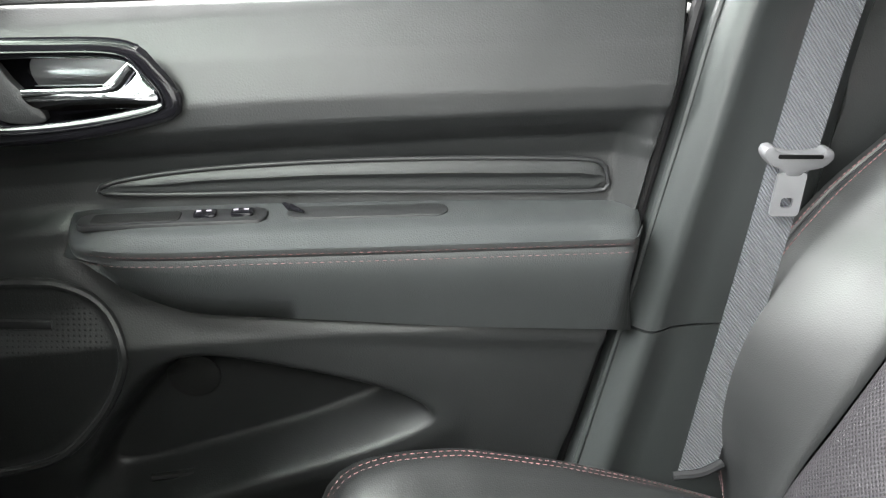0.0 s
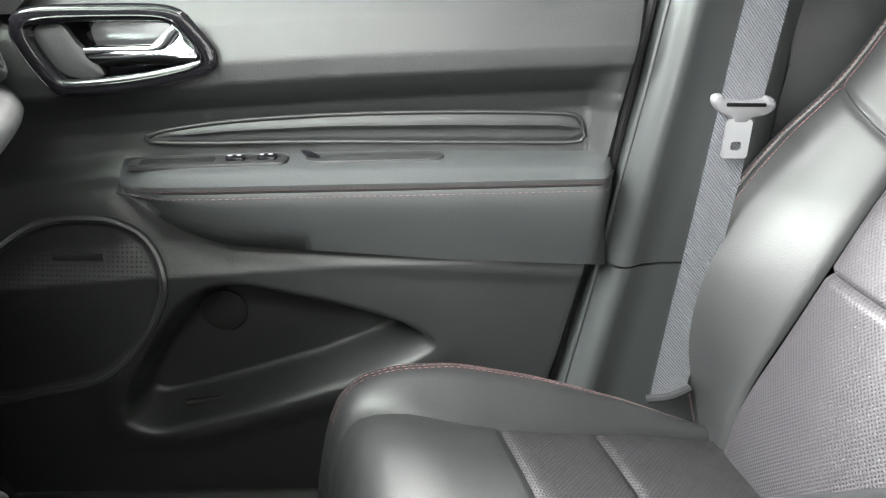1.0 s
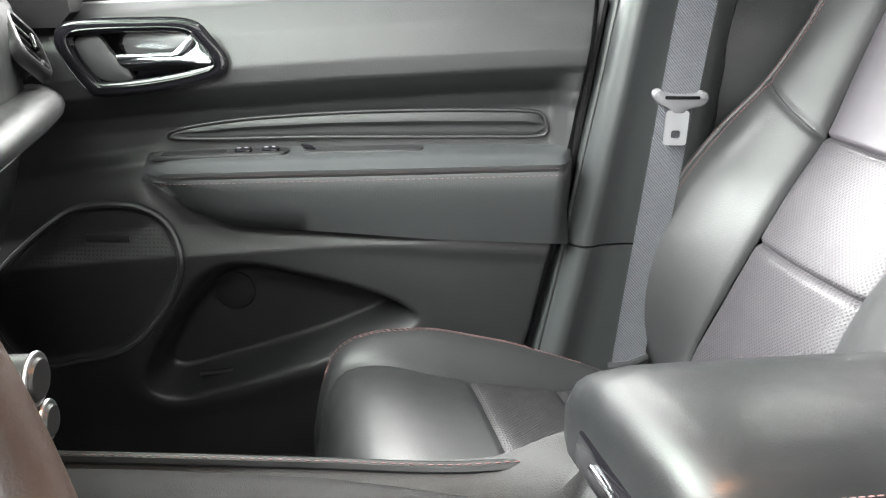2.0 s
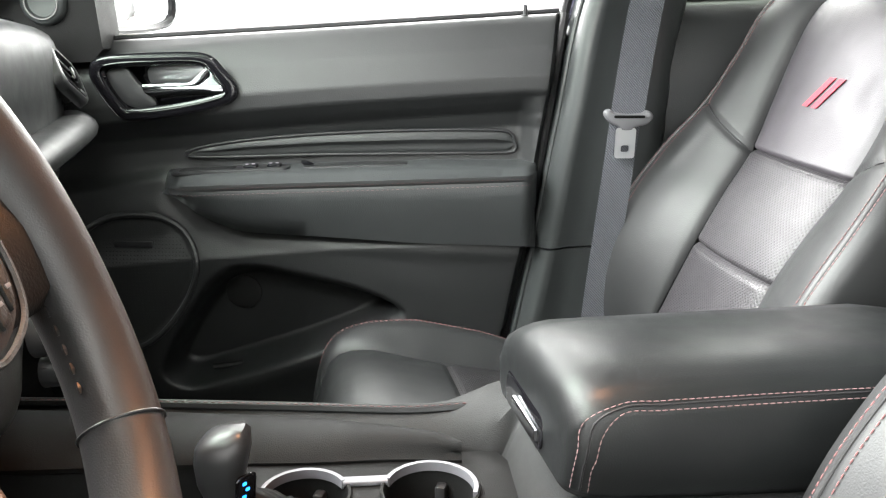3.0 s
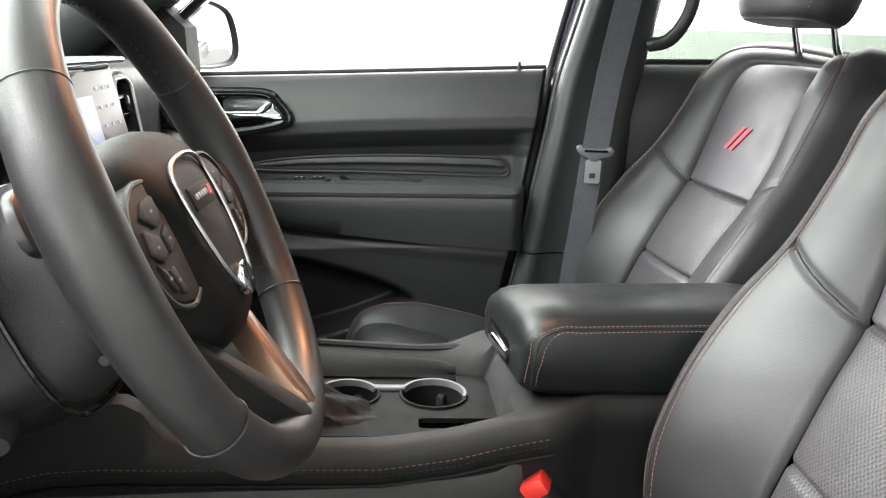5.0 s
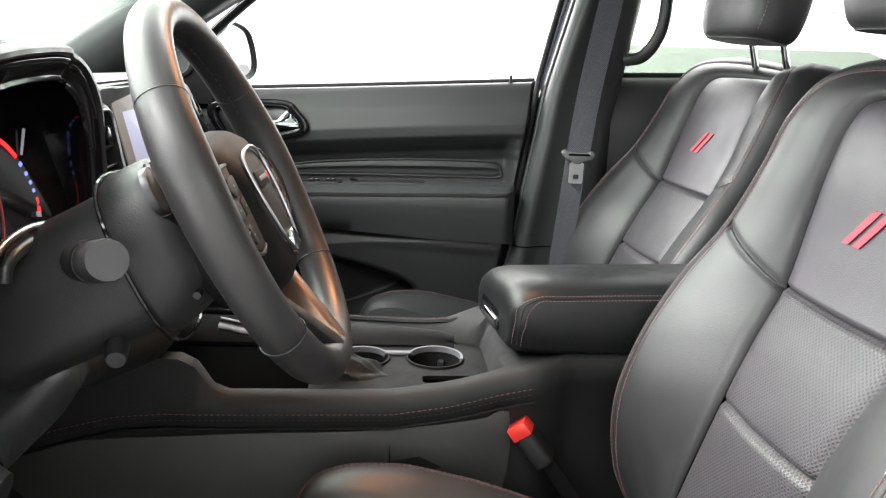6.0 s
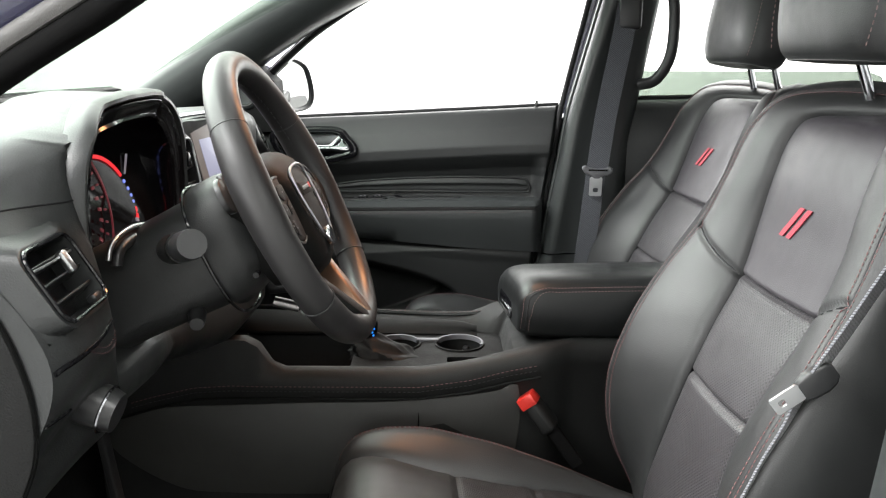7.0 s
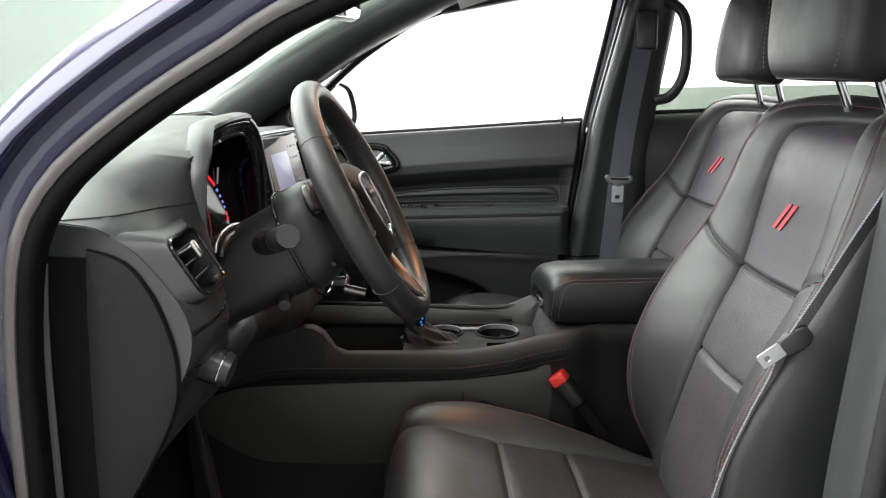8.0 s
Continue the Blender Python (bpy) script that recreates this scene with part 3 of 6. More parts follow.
cm = mo.mean(0)
under(part("housing", loft("housing", [[mir(*(cm + (p - cm) * k), c) for p in mo] for k, c in ((0.85, 0.002), (0.86, 0.008), (0.92, 0.012), (1.0, 0.004), (1.01, -0.03), (0.88, -0.07), (0.6, -0.10), (0.2, -0.11))]), SATIN, wing), wo)
under(part("mirror_glass", plate("mirror_glass", [cm + (p - cm) * 0.86 for p in mo], lambda a, b, c: mir(a, b, c), 0.005, 0.001), MIRROR, wing), wo)
for k, wid in ((0, 0.070), (1, 0.045)):
    under(part("caption_bar", plate("caption_bar", [(a + 0.012, b - 0.046 - 0.006 * k) for a, b in rrect(wid, 0.0022, 0.0005)], lambda a, b, c: mir(a, b, 0.0052 + c), 0.0006, 0.0002), THREAD_DARK, wing), wo)
under(part("mirror_arm", sweep("mirror_arm", [(-0.47, 0.74, 1.185), (-0.47, 0.80, 1.20), (-0.475, 0.90, 1.215)], rrect(0.07, 0.035, 0.012), (0, 0, 1)), SATIN, wing), wo)

# ---- passenger B-pillar and its belt ----
def pillar_rings(z0, z1, n, back=0.0):
    rings = []
    for z in np.linspace(z0, z1, n):
        xf = lerp(z, [0.4, 0.70, 0.856, 0.978, 1.077, 1.17, 1.21, 1.55], [0.14, 0.196, 0.226, 0.245, 0.262, 0.276, 0.284, 0.372])
        wid = lerp(z, [0.4, 0.70, 0.86, 1.2, 1.55], [0.30, 0.24, 0.19, 0.165, 0.13])
        dy = lerp(z, [0.4, 0.70, 0.86, 1.2, 1.55], [-0.010, -0.006, 0.0, 0.006, -0.02]) + back
        pts = [(xf, 0.74), (xf, 0.672), (xf + 0.004, 0.655), (xf + 0.014, 0.640), (xf + 0.024, 0.631), (xf + 0.032, 0.629), (xf + 0.042, 0.632), (xf + 0.055, 0.640), (xf + 0.08, 0.645), (xf + wid - 0.03, 0.648), (xf + wid - 0.01, 0.655), (xf + wid, 0.668), (xf + wid, 0.74)]
        rings.append([(x, y + dy, z) for x, y in pts])
    return rings


tagged(part("trim_pillar", loft("trim_pillar", pillar_rings(0.858, 1.56, 24), True, 60), PILLAR), "dark grey plastic centre pillar trim", "pillar trim", kind="structure")
tagged(part("trim_pillar_base", loft("trim_pillar_base", pillar_rings(0.40, 0.854, 16, 0.002), True, 60), PILLAR), "dark grey plastic lower pillar trim beside the seat", "pillar trim", kind="structure")
tagged(part("door_seal", sweep("door_seal", [(float(door_rear(z)) + 0.004, 0.672, z) for z in np.linspace(0.45, 1.21, 30)], circle(0.0065, 8), (0, 1, 0)), RUBBER), "black rubber door seal", "seal", kind="structure")


def ribbon(name, path, width, side, thick=0.0013):
    rings = []
    sd = np.array(side, float)
    p = np.array(path, float)
    t = np.gradient(p, axis=0)
    for a, d in zip(p, t):
        d = d / np.linalg.norm(d)
        s = sd - d * sd.dot(d)
        s /= np.linalg.norm(s)
        u = np.cross(s, d)
        rings.append([a + s * x + u * y for x, y in ((-width / 2, -thick), (-width * 0.46, thick), (0, thick * 1.5), (width * 0.46, thick), (width / 2, -thick), (0, -thick))])
    return loft(name, rings, True, 70)


tagged(part("trim_pillar_flange", sweep("trim_pillar_flange", [(r[2][0] + 0.001, r[2][1] - 0.001, r[2][2]) for r in pillar_rings(0.45, 1.54, 40)], circle(0.0042, 8), (0, 1, 0)), PILLAR), "thin grey rubber flange along the pillar", "seal", kind="structure")
belt = thing("seat_belt", "grey woven seat belt hanging along the pillar", "seat belt", (0.33, 0.60, 0.68), "front seat belts")
bo = Matrix.Translation((-0.33, -0.60, -0.68))
up_path = curve([(0.412, 0.618, 1.440), (0.400, 0.615, 1.36), (0.372, 0.606, 1.20), (0.356, 0.600, 1.07)], 30)
lo_path = curve([(0.354, 0.599, 1.07), (0.342, 0.598, 0.94), (0.330, 0.597, 0.82), (0.319, 0.597, 0.695)], 30)
under(part("upper_webbing", ribbon("upper_webbing", up_path, 0.050, (1, 0.12, 0.2)), BELT, belt), bo)
under(part("lower_webbing", ribbon("lower_webbing", lo_path, 0.046, (1, 0.1, 0.1)), BELT, belt), bo)
HEAD = curve([(0.316, 1.076), (0.325, 1.078), (0.331, 1.0745), (0.356, 1.071), (0.380, 1.0725), (0.386, 1.076), (0.395, 1.074), (0.398, 1.066), (0.388, 1.057), (0.369, 1.053), (0.362, 1.048), (0.346, 1.048), (0.339, 1.054), (0.325, 1.059), (0.315, 1.069)], 70, True)
HEAD = (HEAD - (0.356, 0.0)) * (0.84, 1.0) + (0.356, 0.0)
tongue = under(part("tongue_head", plate("tongue_head", HEAD, lambda a, b, c: (a, 0.600 - c, b), 0.014, 0.004), GREY_PLASTIC, belt, "grey plastic belt tongue head"), bo)
part("tongue_slot", plate("tongue_slot", [(a + 0.357, b + 1.0685) for a, b in rrect(0.044, 0.004, 0.0015)], lambda a, b, c: (a, 0.5862 - c, b), 0.0012, 0.0004), JOINT_SHADE, tongue)


def buckle_plate(name, to3, parent):
    """A steel belt tongue with its slot."""
    o, h = np.array(rrect(0.029, 0.044, 0.004)), np.array(rrect(0.012, 0.010, 0.003)) + np.array([0, -0.008])
    ring = [[to3(a, b, c) for a, b in q] for q, c in ((o, 0), (o, 0.003), (h, 0.003), (h, 0), (o, 0))]
    return part(name, loft(name, ring, False), STEEL, parent, "bright steel tongue")


buckle_plate("tongue_plate", lambda a, b, c: (0.353 + a + b * 0.02, 0.590 - c, 1.030 + b), tongue)
under(part("anchor_loop", sweep("anchor_loop", curve([(0.292, 0.592, 0.694), (0.32, 0.588, 0.700), (0.346, 0.594, 0.708)], 12), circle(0.0055, 8), (0, 1, 0)), SATIN, belt), bo)
under(part("height_adjuster", rbox((0.058, 0.03, 0.10), 0.010, 3, Matrix.Translation((0.415, 0.628, 1.435))), SATIN, belt), bo)

tagged(part("jamb", rbox((0.20, 0.05, 0.76), 0.006, 2, pose(0.245, 0.735, 0.80, 0, 5, 0)), PLASTIC_LOW), "black painted door jamb behind the seal", "door jamb", kind="structure")

# ---- passenger rear door, glass half down, grab handle ----
rd = thing("rear_door", "black rear door with half-lowered tinted glass", "car door", (0.9, 0.72, 0.45))
ro = Matrix.Translation((-0.9, -0.72, -0.45))
rings = []
for x in np.linspace(0.43, 1.60, 20):
    top = 1.225 + 0.03 * (x - 0.43)
    rings.append([(x, y, z) for y, z in ((0.76, 0.45), (0.68, 0.45), (0.66, 0.8), (0.64, 0.92), (0.66, 0.98), (0.675, 1.02), (0.655, 1.10), (0.672, top - 0.03), (0.690, top - 0.006), (0.705, top), (0.76, top))])
under(part("panel", loft("panel", rings, True, 50), VINYL, rd), ro)
under(part("window_seal", sweep("window_seal", [(x, 0.712, 1.228 + 0.03 * (x - 0.43)) for x in np.linspace(0.44, 1.58, 12)], circle(0.006, 8), (0, 0, 1)), RUBBER, rd), ro)
under(part("door_glass", plate("door_glass", [(0.40, 1.20), (1.03, 1.20), (1.034, 1.262), (1.022, 1.284), (0.99, 1.296), (0.7, 1.294), (0.40, 1.292)], lambda a, b, c: (a, 0.722 + c, b), 0.004, 0.001), TINTED, rd, "half-lowered green-grey tinted glass"), ro)
under(part("window_frame", sweep("window_frame", curve([(0.40, 0.70, 1.54), (0.9, 0.70, 1.56), (1.35, 0.70, 1.54), (1.55, 0.70, 1.42), (1.60, 0.70, 1.26)], 30), rrect(0.04, 0.04, 0.01), (0, 1, 0)), PAINT, rd), ro)
tagged(part("grab_handle", sweep("grab_handle", curve([(0.452, 0.655, 1.500), (0.478, 0.622, 1.498), (0.505, 0.606, 1.465), (0.513, 0.603, 1.40), (0.508, 0.606, 1.325), (0.482, 0.622, 1.275), (0.452, 0.655, 1.262)], 40), circle(0.013, 12, 0.011), (0, 1, 0)), SATIN), "black loop grab handle on the centre pillar", "grab handle")

# ---- front seats ----
def eased(at, sigma, *rows):
    """Tables of values, resampled finely and rounded off between their stations."""
    fine = np.linspace(at[0], at[-1], 260)
    g = np.exp(-0.5 * (np.arange(-50, 51) * (fine[1] - fine[0]) / sigma) ** 2)
    res = [fine]
    for r in rows:
        v = np.interp(fine, at, r)
        v = np.r_[2 * v[0] - v[50:0:-1], v, 2 * v[-1] - v[-2:-52:-1]]
        res.append(np.convolve(v, g / g.sum(), "valid"))
    return res


STEP = 22


def spline(points, k=STEP):
    """Catmull-Rom with k samples to each span, so that two such lines run side by side."""
    p = np.array(points, float)
    p = np.vstack([2 * p[0] - p[1], p, 2 * p[-1] - p[-2]])
    s = np.linspace(0, 1, k, endpoint=False)[:, None]
    out = []
    for i in range(1, len(p) - 2):
        a, b, c, d = p[i - 1:i + 3]
        out.append(0.5 * (2 * b + (c - a) * s + (2 * a - 5 * b + 4 * c - d) * s * s + (3 * b - a - 3 * c + d) * s ** 3))
    return np.vstack(out + [p[-2:-1]])


# half of the backrest's two long lines, from the cushion up and over to the middle of the top
PANEL_EDGE = spline([(0.352, 0.120, 0.650), (0.361, 0.117, 0.730), (0.389, 0.104, 0.825), (0.421, 0.100, 0.906), (0.456, 0.105, 0.972), (0.494, 0.111, 1.034), (0.520, 0.118, 1.102), (0.539, 0.116, 1.167), (0.559, 0.114, 1.216), (0.580, 0.103, 1.241), (0.610, 0.066, 1.244), (0.653, 0.0, 1.243)])
RIDGE = spline([(0.400, 0.228, 0.600), (0.378, 0.228, 0.660), (0.342, 0.226, 0.758), (0.342, 0.228, 0.855), (0.376, 0.232, 0.939), (0.425, 0.228, 1.016), (0.476, 0.213, 1.086), (0.512, 0.203, 1.156), (0.541, 0.194, 1.220), (0.575, 0.164, 1.263), (0.623, 0.100, 1.272), (0.687, 0.0, 1.262)])
SEAM_HIGH, SEAM_LOW = 5 * STEP, 3 * STEP


def unit(v):
    return v / np.maximum(1e-9, np.linalg.norm(v, axis=-1))[..., None]


ACROSS = np.r_[0.0, 0.035, 0.08, np.linspace(0.14, 0.92, 14), 0.955, 0.98, 1.0]


def bolster_grid():
    """Rows along the line, columns from the panel's edge over the ridge to the back; one half."""
    run = unit(np.gradient(RIDGE, axis=0))
    out = unit(RIDGE - PANEL_EDGE)
    face = unit(np.cross(run, out))
    face = np.where(face[:, :1] > 0, -face, face)
    wide = np.linalg.norm(RIDGE - PANEL_EDGE, axis=1)
    n = len(RIDGE)
    u = np.arange(n)
    high = np.clip((u - 8.0 * STEP) / (3.0 * STEP), 0, 1)
    cols = []
    for v in ACROSS:
        bulge = (0.010 - 0.004 * high) * math.sin(math.pi * v) ** 0.8
        dip = 0.0065 * np.exp(-(v * wide / 0.0050) ** 2)
        pucker = 0.0055 * np.exp(-((u - (SEAM_HIGH + STEP * v)) * 0.0033 / 0.0038) ** 2)
        cols.append(PANEL_EDGE + (RIDGE - PANEL_EDGE) * v + face * (bulge - dip - pucker)[:, None])
    thin = 1 - 0.62 * high
    back = np.array([1.0, 0, 0])
    rear = RIDGE + out * 0.022
    rear[:, 0] = np.maximum(PANEL_EDGE[:, 0] + 0.125 * thin, RIDGE[:, 0] + 0.075 * thin)
    rear[:, 2] -= 0.012 * high
    cols.append(RIDGE - face * 0.0022 + out * 0.002)
    cols.append(RIDGE + out * 0.006 - face * 0.0005)
    cols.append(RIDGE + out * (0.020 - 0.008 * high)[:, None] + back * (0.010 * thin)[:, None])
    cols.append(RIDGE + out * (0.031 - 0.015 * high)[:, None] + back * (0.030 * thin)[:, None])
    cols.append(RIDGE * 0.55 + rear * 0.45 + out * (0.022 - 0.012 * high)[:, None])
    cols.append(rear - back * 0.018 + out * 0.008)
    cols.append(rear)
    return np.stack(cols, 1), face, out


def panel_x(z):
    """Depth of the centre panel's middle line at a height."""
    k = 9 * STEP
    return float(np.interp(z, PANEL_EDGE[:k, 2], PANEL_EDGE[:k, 0])) - 0.006


def grid_mesh(name, rows, sharp=55):
    n, m = len(rows), len(rows[0])
    verts = [v for r in rows for v in r]
    return mesh_of(name, verts, [(i * m + j, i * m + j + 1, (i + 1) * m + j + 1, (i + 1) * m + j) for i in range(n - 1) for j in range(m - 1)], True, sharp)


def split_loft(rings, region):
    """Faces sorted by region(i, j) into vertex-compact meshes."""
    n = len(rings[0])
    verts = [v for r in rings for v in r]
    groups = {}
    for i in range(len(rings) - 1):
        for j in range(n):
            k = (j + 1) % n
            groups.setdefault(region(i, j), []).append((i * n + j, i * n + k, (i + 1) * n + k, (i + 1) * n + j))
    groups[region(-1, 0)].append(tuple(range(n)))
    groups[region(-1, 0)].append(tuple((len(rings) - 1) * n + j for j in range(n)))
    res = {}
    for key, fs in groups.items():
        used = sorted({v for f in fs for v in f})
        at = {v: i for i, v in enumerate(used)}
        res[key] = mesh_of(key, [verts[v] for v in used], [tuple(at[v] for v in f) for f in fs], True, 55)
    return res


CUSHION = eased([-0.105, -0.100, -0.088, -0.065, -0.02, 0.05, 0.15, 0.25, 0.35, 0.46], 0.012, [0.240, 0.255, 0.262, 0.268, 0.262, 0.253, 0.240, 0.235, 0.238, 0.240], [0.150, 0.162, 0.165, 0.160, 0.147, 0.134, 0.133, 0.141, 0.149, 0.155], [0.655, 0.708, 0.736, 0.762, 0.777, 0.779, 0.757, 0.720, 0.672, 0.620], [0.648, 0.702, 0.735, 0.757, 0.763, 0.745, 0.722, 0.702, 0.676, 0.640])
CUSHION_SEAMS = (0.085, 0.200)


def build_seat(label, recline):
    seat = thing("car_seat", label, "car seat", (0, 0, 0), "front seats")
    c_, s_ = math.cos(radians(recline)), math.sin(radians(recline))

    def lean(p):
        """The backrest turns about the cushion's rear."""
        q = np.array(p, float)
        x, z = q[..., 0] - 0.45, q[..., 2] - 0.65
        q[..., 0], q[..., 2] = 0.45 + x * c_ + z * s_, 0.65 - x * s_ + z * c_
        return q

    grid, face, out = bolster_grid()
    flip = np.array([1, -1, 1])
    whole = np.concatenate([grid, (grid * flip)[-2::-1]])
    rear_rows = []
    for r in grid[:, -1]:
        rear_rows.append([(r[0] + 0.010 * (1 - s * s), r[1] * s, r[2]) for s in np.linspace(1, -1, 9)])
    verts_f = lean(whole)
    backrest = part("backrest", grid_mesh("backrest", verts_f), LEATHER, seat)
    part("back_shell", grid_mesh("back_shell", lean(np.array(rear_rows))), PLASTIC, seat)
    rows = []
    top0 = 9 * STEP
    for i, p in enumerate(PANEL_EDGE):
        flat = float(smoothstep(top0 - STEP, top0 + STEP, i))
        dent = sum(0.0080 * math.exp(-((i - k) * 0.0035 / 0.0036) ** 2) for k in (SEAM_HIGH, SEAM_LOW))
        row = []
        for s in np.r_[-1.0, -0.95, -0.88, np.linspace(-0.75, 0.75, 9), 0.88, 0.95, 1.0]:
            puff = 0.006 * (1 - s * s) - 0.005 * math.exp(-((1 - abs(s)) * max(0.02, p[1]) / 0.006) ** 2) - dent
            row.append((p[0] - puff * (1 - flat), p[1] * s, p[2] + puff * flat * 0.5))
        rows.append(row)
    rows = lean(np.array(rows))
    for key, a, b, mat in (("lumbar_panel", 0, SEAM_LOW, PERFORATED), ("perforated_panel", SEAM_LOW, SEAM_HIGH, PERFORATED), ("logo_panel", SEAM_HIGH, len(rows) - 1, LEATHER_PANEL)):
        part(key, grid_mesh(key, rows[a:b + 1]), mat, seat)
    inner, outer = grid[:, len(ACROSS) - 3] + face * 0.0008, RIDGE + out * 0.0075 - face * 0.0012
    for sign in (1, -1):
        for line, mat in ((inner, THREAD_RED), (outer, THREAD_RED)):
            stitches("stitching", lean(line[STEP // 2:] * (1, sign, 1)), mat, backrest, length=0.0044, gap=0.0016, r=0.00072)
        part("edge_seam", sweep("edge_seam", lean((RIDGE - face * 0.0016 + out * 0.002)[STEP // 2::4] * (1, sign, 1)), circle(0.0013, 6), (1, 0, 0)), RUBBER, backrest)
        seam = []
        for v in np.linspace(0.03, 1.0, 12):
            u = SEAM_HIGH + STEP * v
            k, j = int(u), int(np.clip(np.searchsorted(ACROSS, v) - 1, 0, len(ACROSS) - 2))
            fu, fv = u - k, (v - ACROSS[j]) / (ACROSS[j + 1] - ACROSS[j])
            q = (grid[k, j] * (1 - fv) + grid[k, j + 1] * fv) * (1 - fu) + (grid[k + 1, j] * (1 - fv) + grid[k + 1, j + 1] * fv) * fu
            seam.append(q * (1, sign, 1))
        part("bolster_seam", sweep("bolster_seam", lean(curve(seam, 24)), circle(0.0011, 6), (1, 0, 0)), SATIN, backrest)
    # two slanted stripes, sewn in short satin threads
    for k in (-1, 1):
        o = [(k * 0.0095 + 0.017 - 0.0055, -0.021), (k * 0.0095 + 0.017 + 0.0055, -0.021), (k * 0.0095 - 0.017 + 0.0055, 0.021), (k * 0.0095 - 0.017 - 0.0055, 0.021)]
        stripe = [[lean((panel_x(1.124 + z * 0.93) - 0.0003 - c, y, 1.124 + z * 0.93)) for y, z in o] for c in (0, 0.0016)]
        part("logo_stripe", loft("logo_stripe", stripe), RED_LOGO, seat, "red embroidered stripe")
    # cushion, lofted from front to back
    def cushion_ring(x):
        W, P, zr, zc = (float(np.interp(x, CUSHION[0], r)) for r in CUSHION[1:])
        R = W - 0.055
        g = sum(0.006 * math.exp(-((x - s) / 0.0055) ** 2) for s in CUSHION_SEAMS)
        top = [(s * P, zc + 0.005 * (1 - s * s) - g) for s in np.linspace(-1, 1, 9) * 0.94]
        right = [(P, zc - 0.006)]
        for s in (0.08, 0.3, 0.6, 0.85):
            k = s * s * (3 - 2 * s)
            right.append((P + (R - P) * s, zc + (zr - zc) * k + 0.008 * math.sin(math.pi * s)))
        right += [(R, zr), (R + 0.018, zr - 0.006), (R + 0.038, zr - 0.022), (W, zr - 0.050), (W + 0.004, zr - 0.09), (W - 0.004, 0.57), (W - 0.02, 0.55)]
        low = [(0.12, 0.55), (0.0, 0.55), (-0.12, 0.55)]
        return [(x, y, z) for y, z in top + right + low + [(-a, b) for a, b in right][::-1]]
    xl = sorted(set([-0.105, -0.102, -0.098, -0.094, -0.088, -0.078, -0.065] + [round(float(v), 4) for v in np.linspace(-0.05, 0.46, 30)] + [s + d for s in CUSHION_SEAMS for d in (-0.010, -0.006, -0.003, 0, 0.003, 0.006, 0.010)]))
    crings = [cushion_ring(x) for x in xl]
    def cregion(i, j):
        if i < 0:
            return "cushion"
        x = (xl[i] + xl[min(i + 1, len(xl) - 1)]) / 2
        if j < 9 or j == len(crings[0]) - 1:
            return "front_panel" if x < CUSHION_SEAMS[0] else ("middle_panel" if x < CUSHION_SEAMS[1] else "rear_panel")
        return "cushion"
    cm_ = split_loft(crings, cregion)
    cushion = None
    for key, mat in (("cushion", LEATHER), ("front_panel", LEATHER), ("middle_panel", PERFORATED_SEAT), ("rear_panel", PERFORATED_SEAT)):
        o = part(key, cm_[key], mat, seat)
        cushion = o if key == "cushion" else cushion
    for sign in (-1, 1):
        for off, mat in ((-0.004, THREAD_RED), (0.008, THREAD_RED)):
            path = []
            for x in np.linspace(-0.09, 0.44, 90):
                q = cushion_ring(x)[14]
                path.append((x, sign * (q[1] + off), q[2] + 0.001 - (0.003 if off > 0 else -0.0005)))
            stitches("stitching", path, mat, cushion, length=0.0046, gap=0.0028, r=0.00065)
    # base and side shield
    part("seat_base", rbox((0.46, 0.44, 0.10), 0.02, 2, Matrix.Translation((0.20, 0, 0.51))), PLASTIC_LOW, seat)
    part("side_shield", rbox((0.44, 0.030, 0.075), 0.012, 3, Matrix.Translation((0.22, -0.262, 0.60))), PLASTIC, seat)
    # headrest: a rounded block leaning forward, on two posts
    rings = []
    HR = pose(0.588, 0, 1.412, 0, 8, 0)
    for v in np.sin(np.linspace(-1, 1, 21) * math.pi / 2):
        k = (1 - abs(v) ** 2.8) ** (1 / 2.8) if abs(v) < 1 else 0.0
        k = max(k, 0.30)
        hw, hd = 0.132 * (0.80 + 0.20 * k), 0.056 * (0.55 + 0.45 * k)
        z = v * 0.100
        ring = []
        for a in np.linspace(0, 2 * math.pi, 40, endpoint=False):
            c, s = math.cos(a), math.sin(a)
            e = 0.52
            ring.append(tuple(lean(HR @ Vector((hd * math.copysign(abs(c) ** e, c) + 0.012 * (abs(s) ** 3) * (1 if c < 0 else 0), hw * math.copysign(abs(s) ** e, s), z)))))
        rings.append(ring)
    head = part("headrest", loft("headrest", rings, True, 60), LEATHER, seat)
    for s in (-1, 1):
        path = [tuple(lean(HR @ Vector((-0.036, s * 0.122 * f, z)))) for f, z in ((0.93, -0.085), (1.0, -0.05), (1.0, 0.0), (1.0, 0.05), (0.93, 0.085))]
        stitches("stitching", curve(path, 30), THREAD_PALE, head, (-0.006, s * 0.002, 0), 0.0046, 0.0028, 0.0008)
        part("headrest_post", sweep("headrest_post", [tuple(lean(q)) for q in ((0.650, s * 0.056, 1.220), (0.636, s * 0.056, 1.27), (0.612, s * 0.056, 1.345))], circle(0.0068, 12), (0, 1, 0)), CHROME, head, "chrome headrest post")
        part("post_guide", sweep("post_guide", [tuple(lean(q)) for q in ((0.644, s * 0.056, 1.238), (0.640, s * 0.056, 1.256))], circle(0.016, 18), (0, 1, 0), False, [1.1, 0.8]), SATIN, head)
    return seat


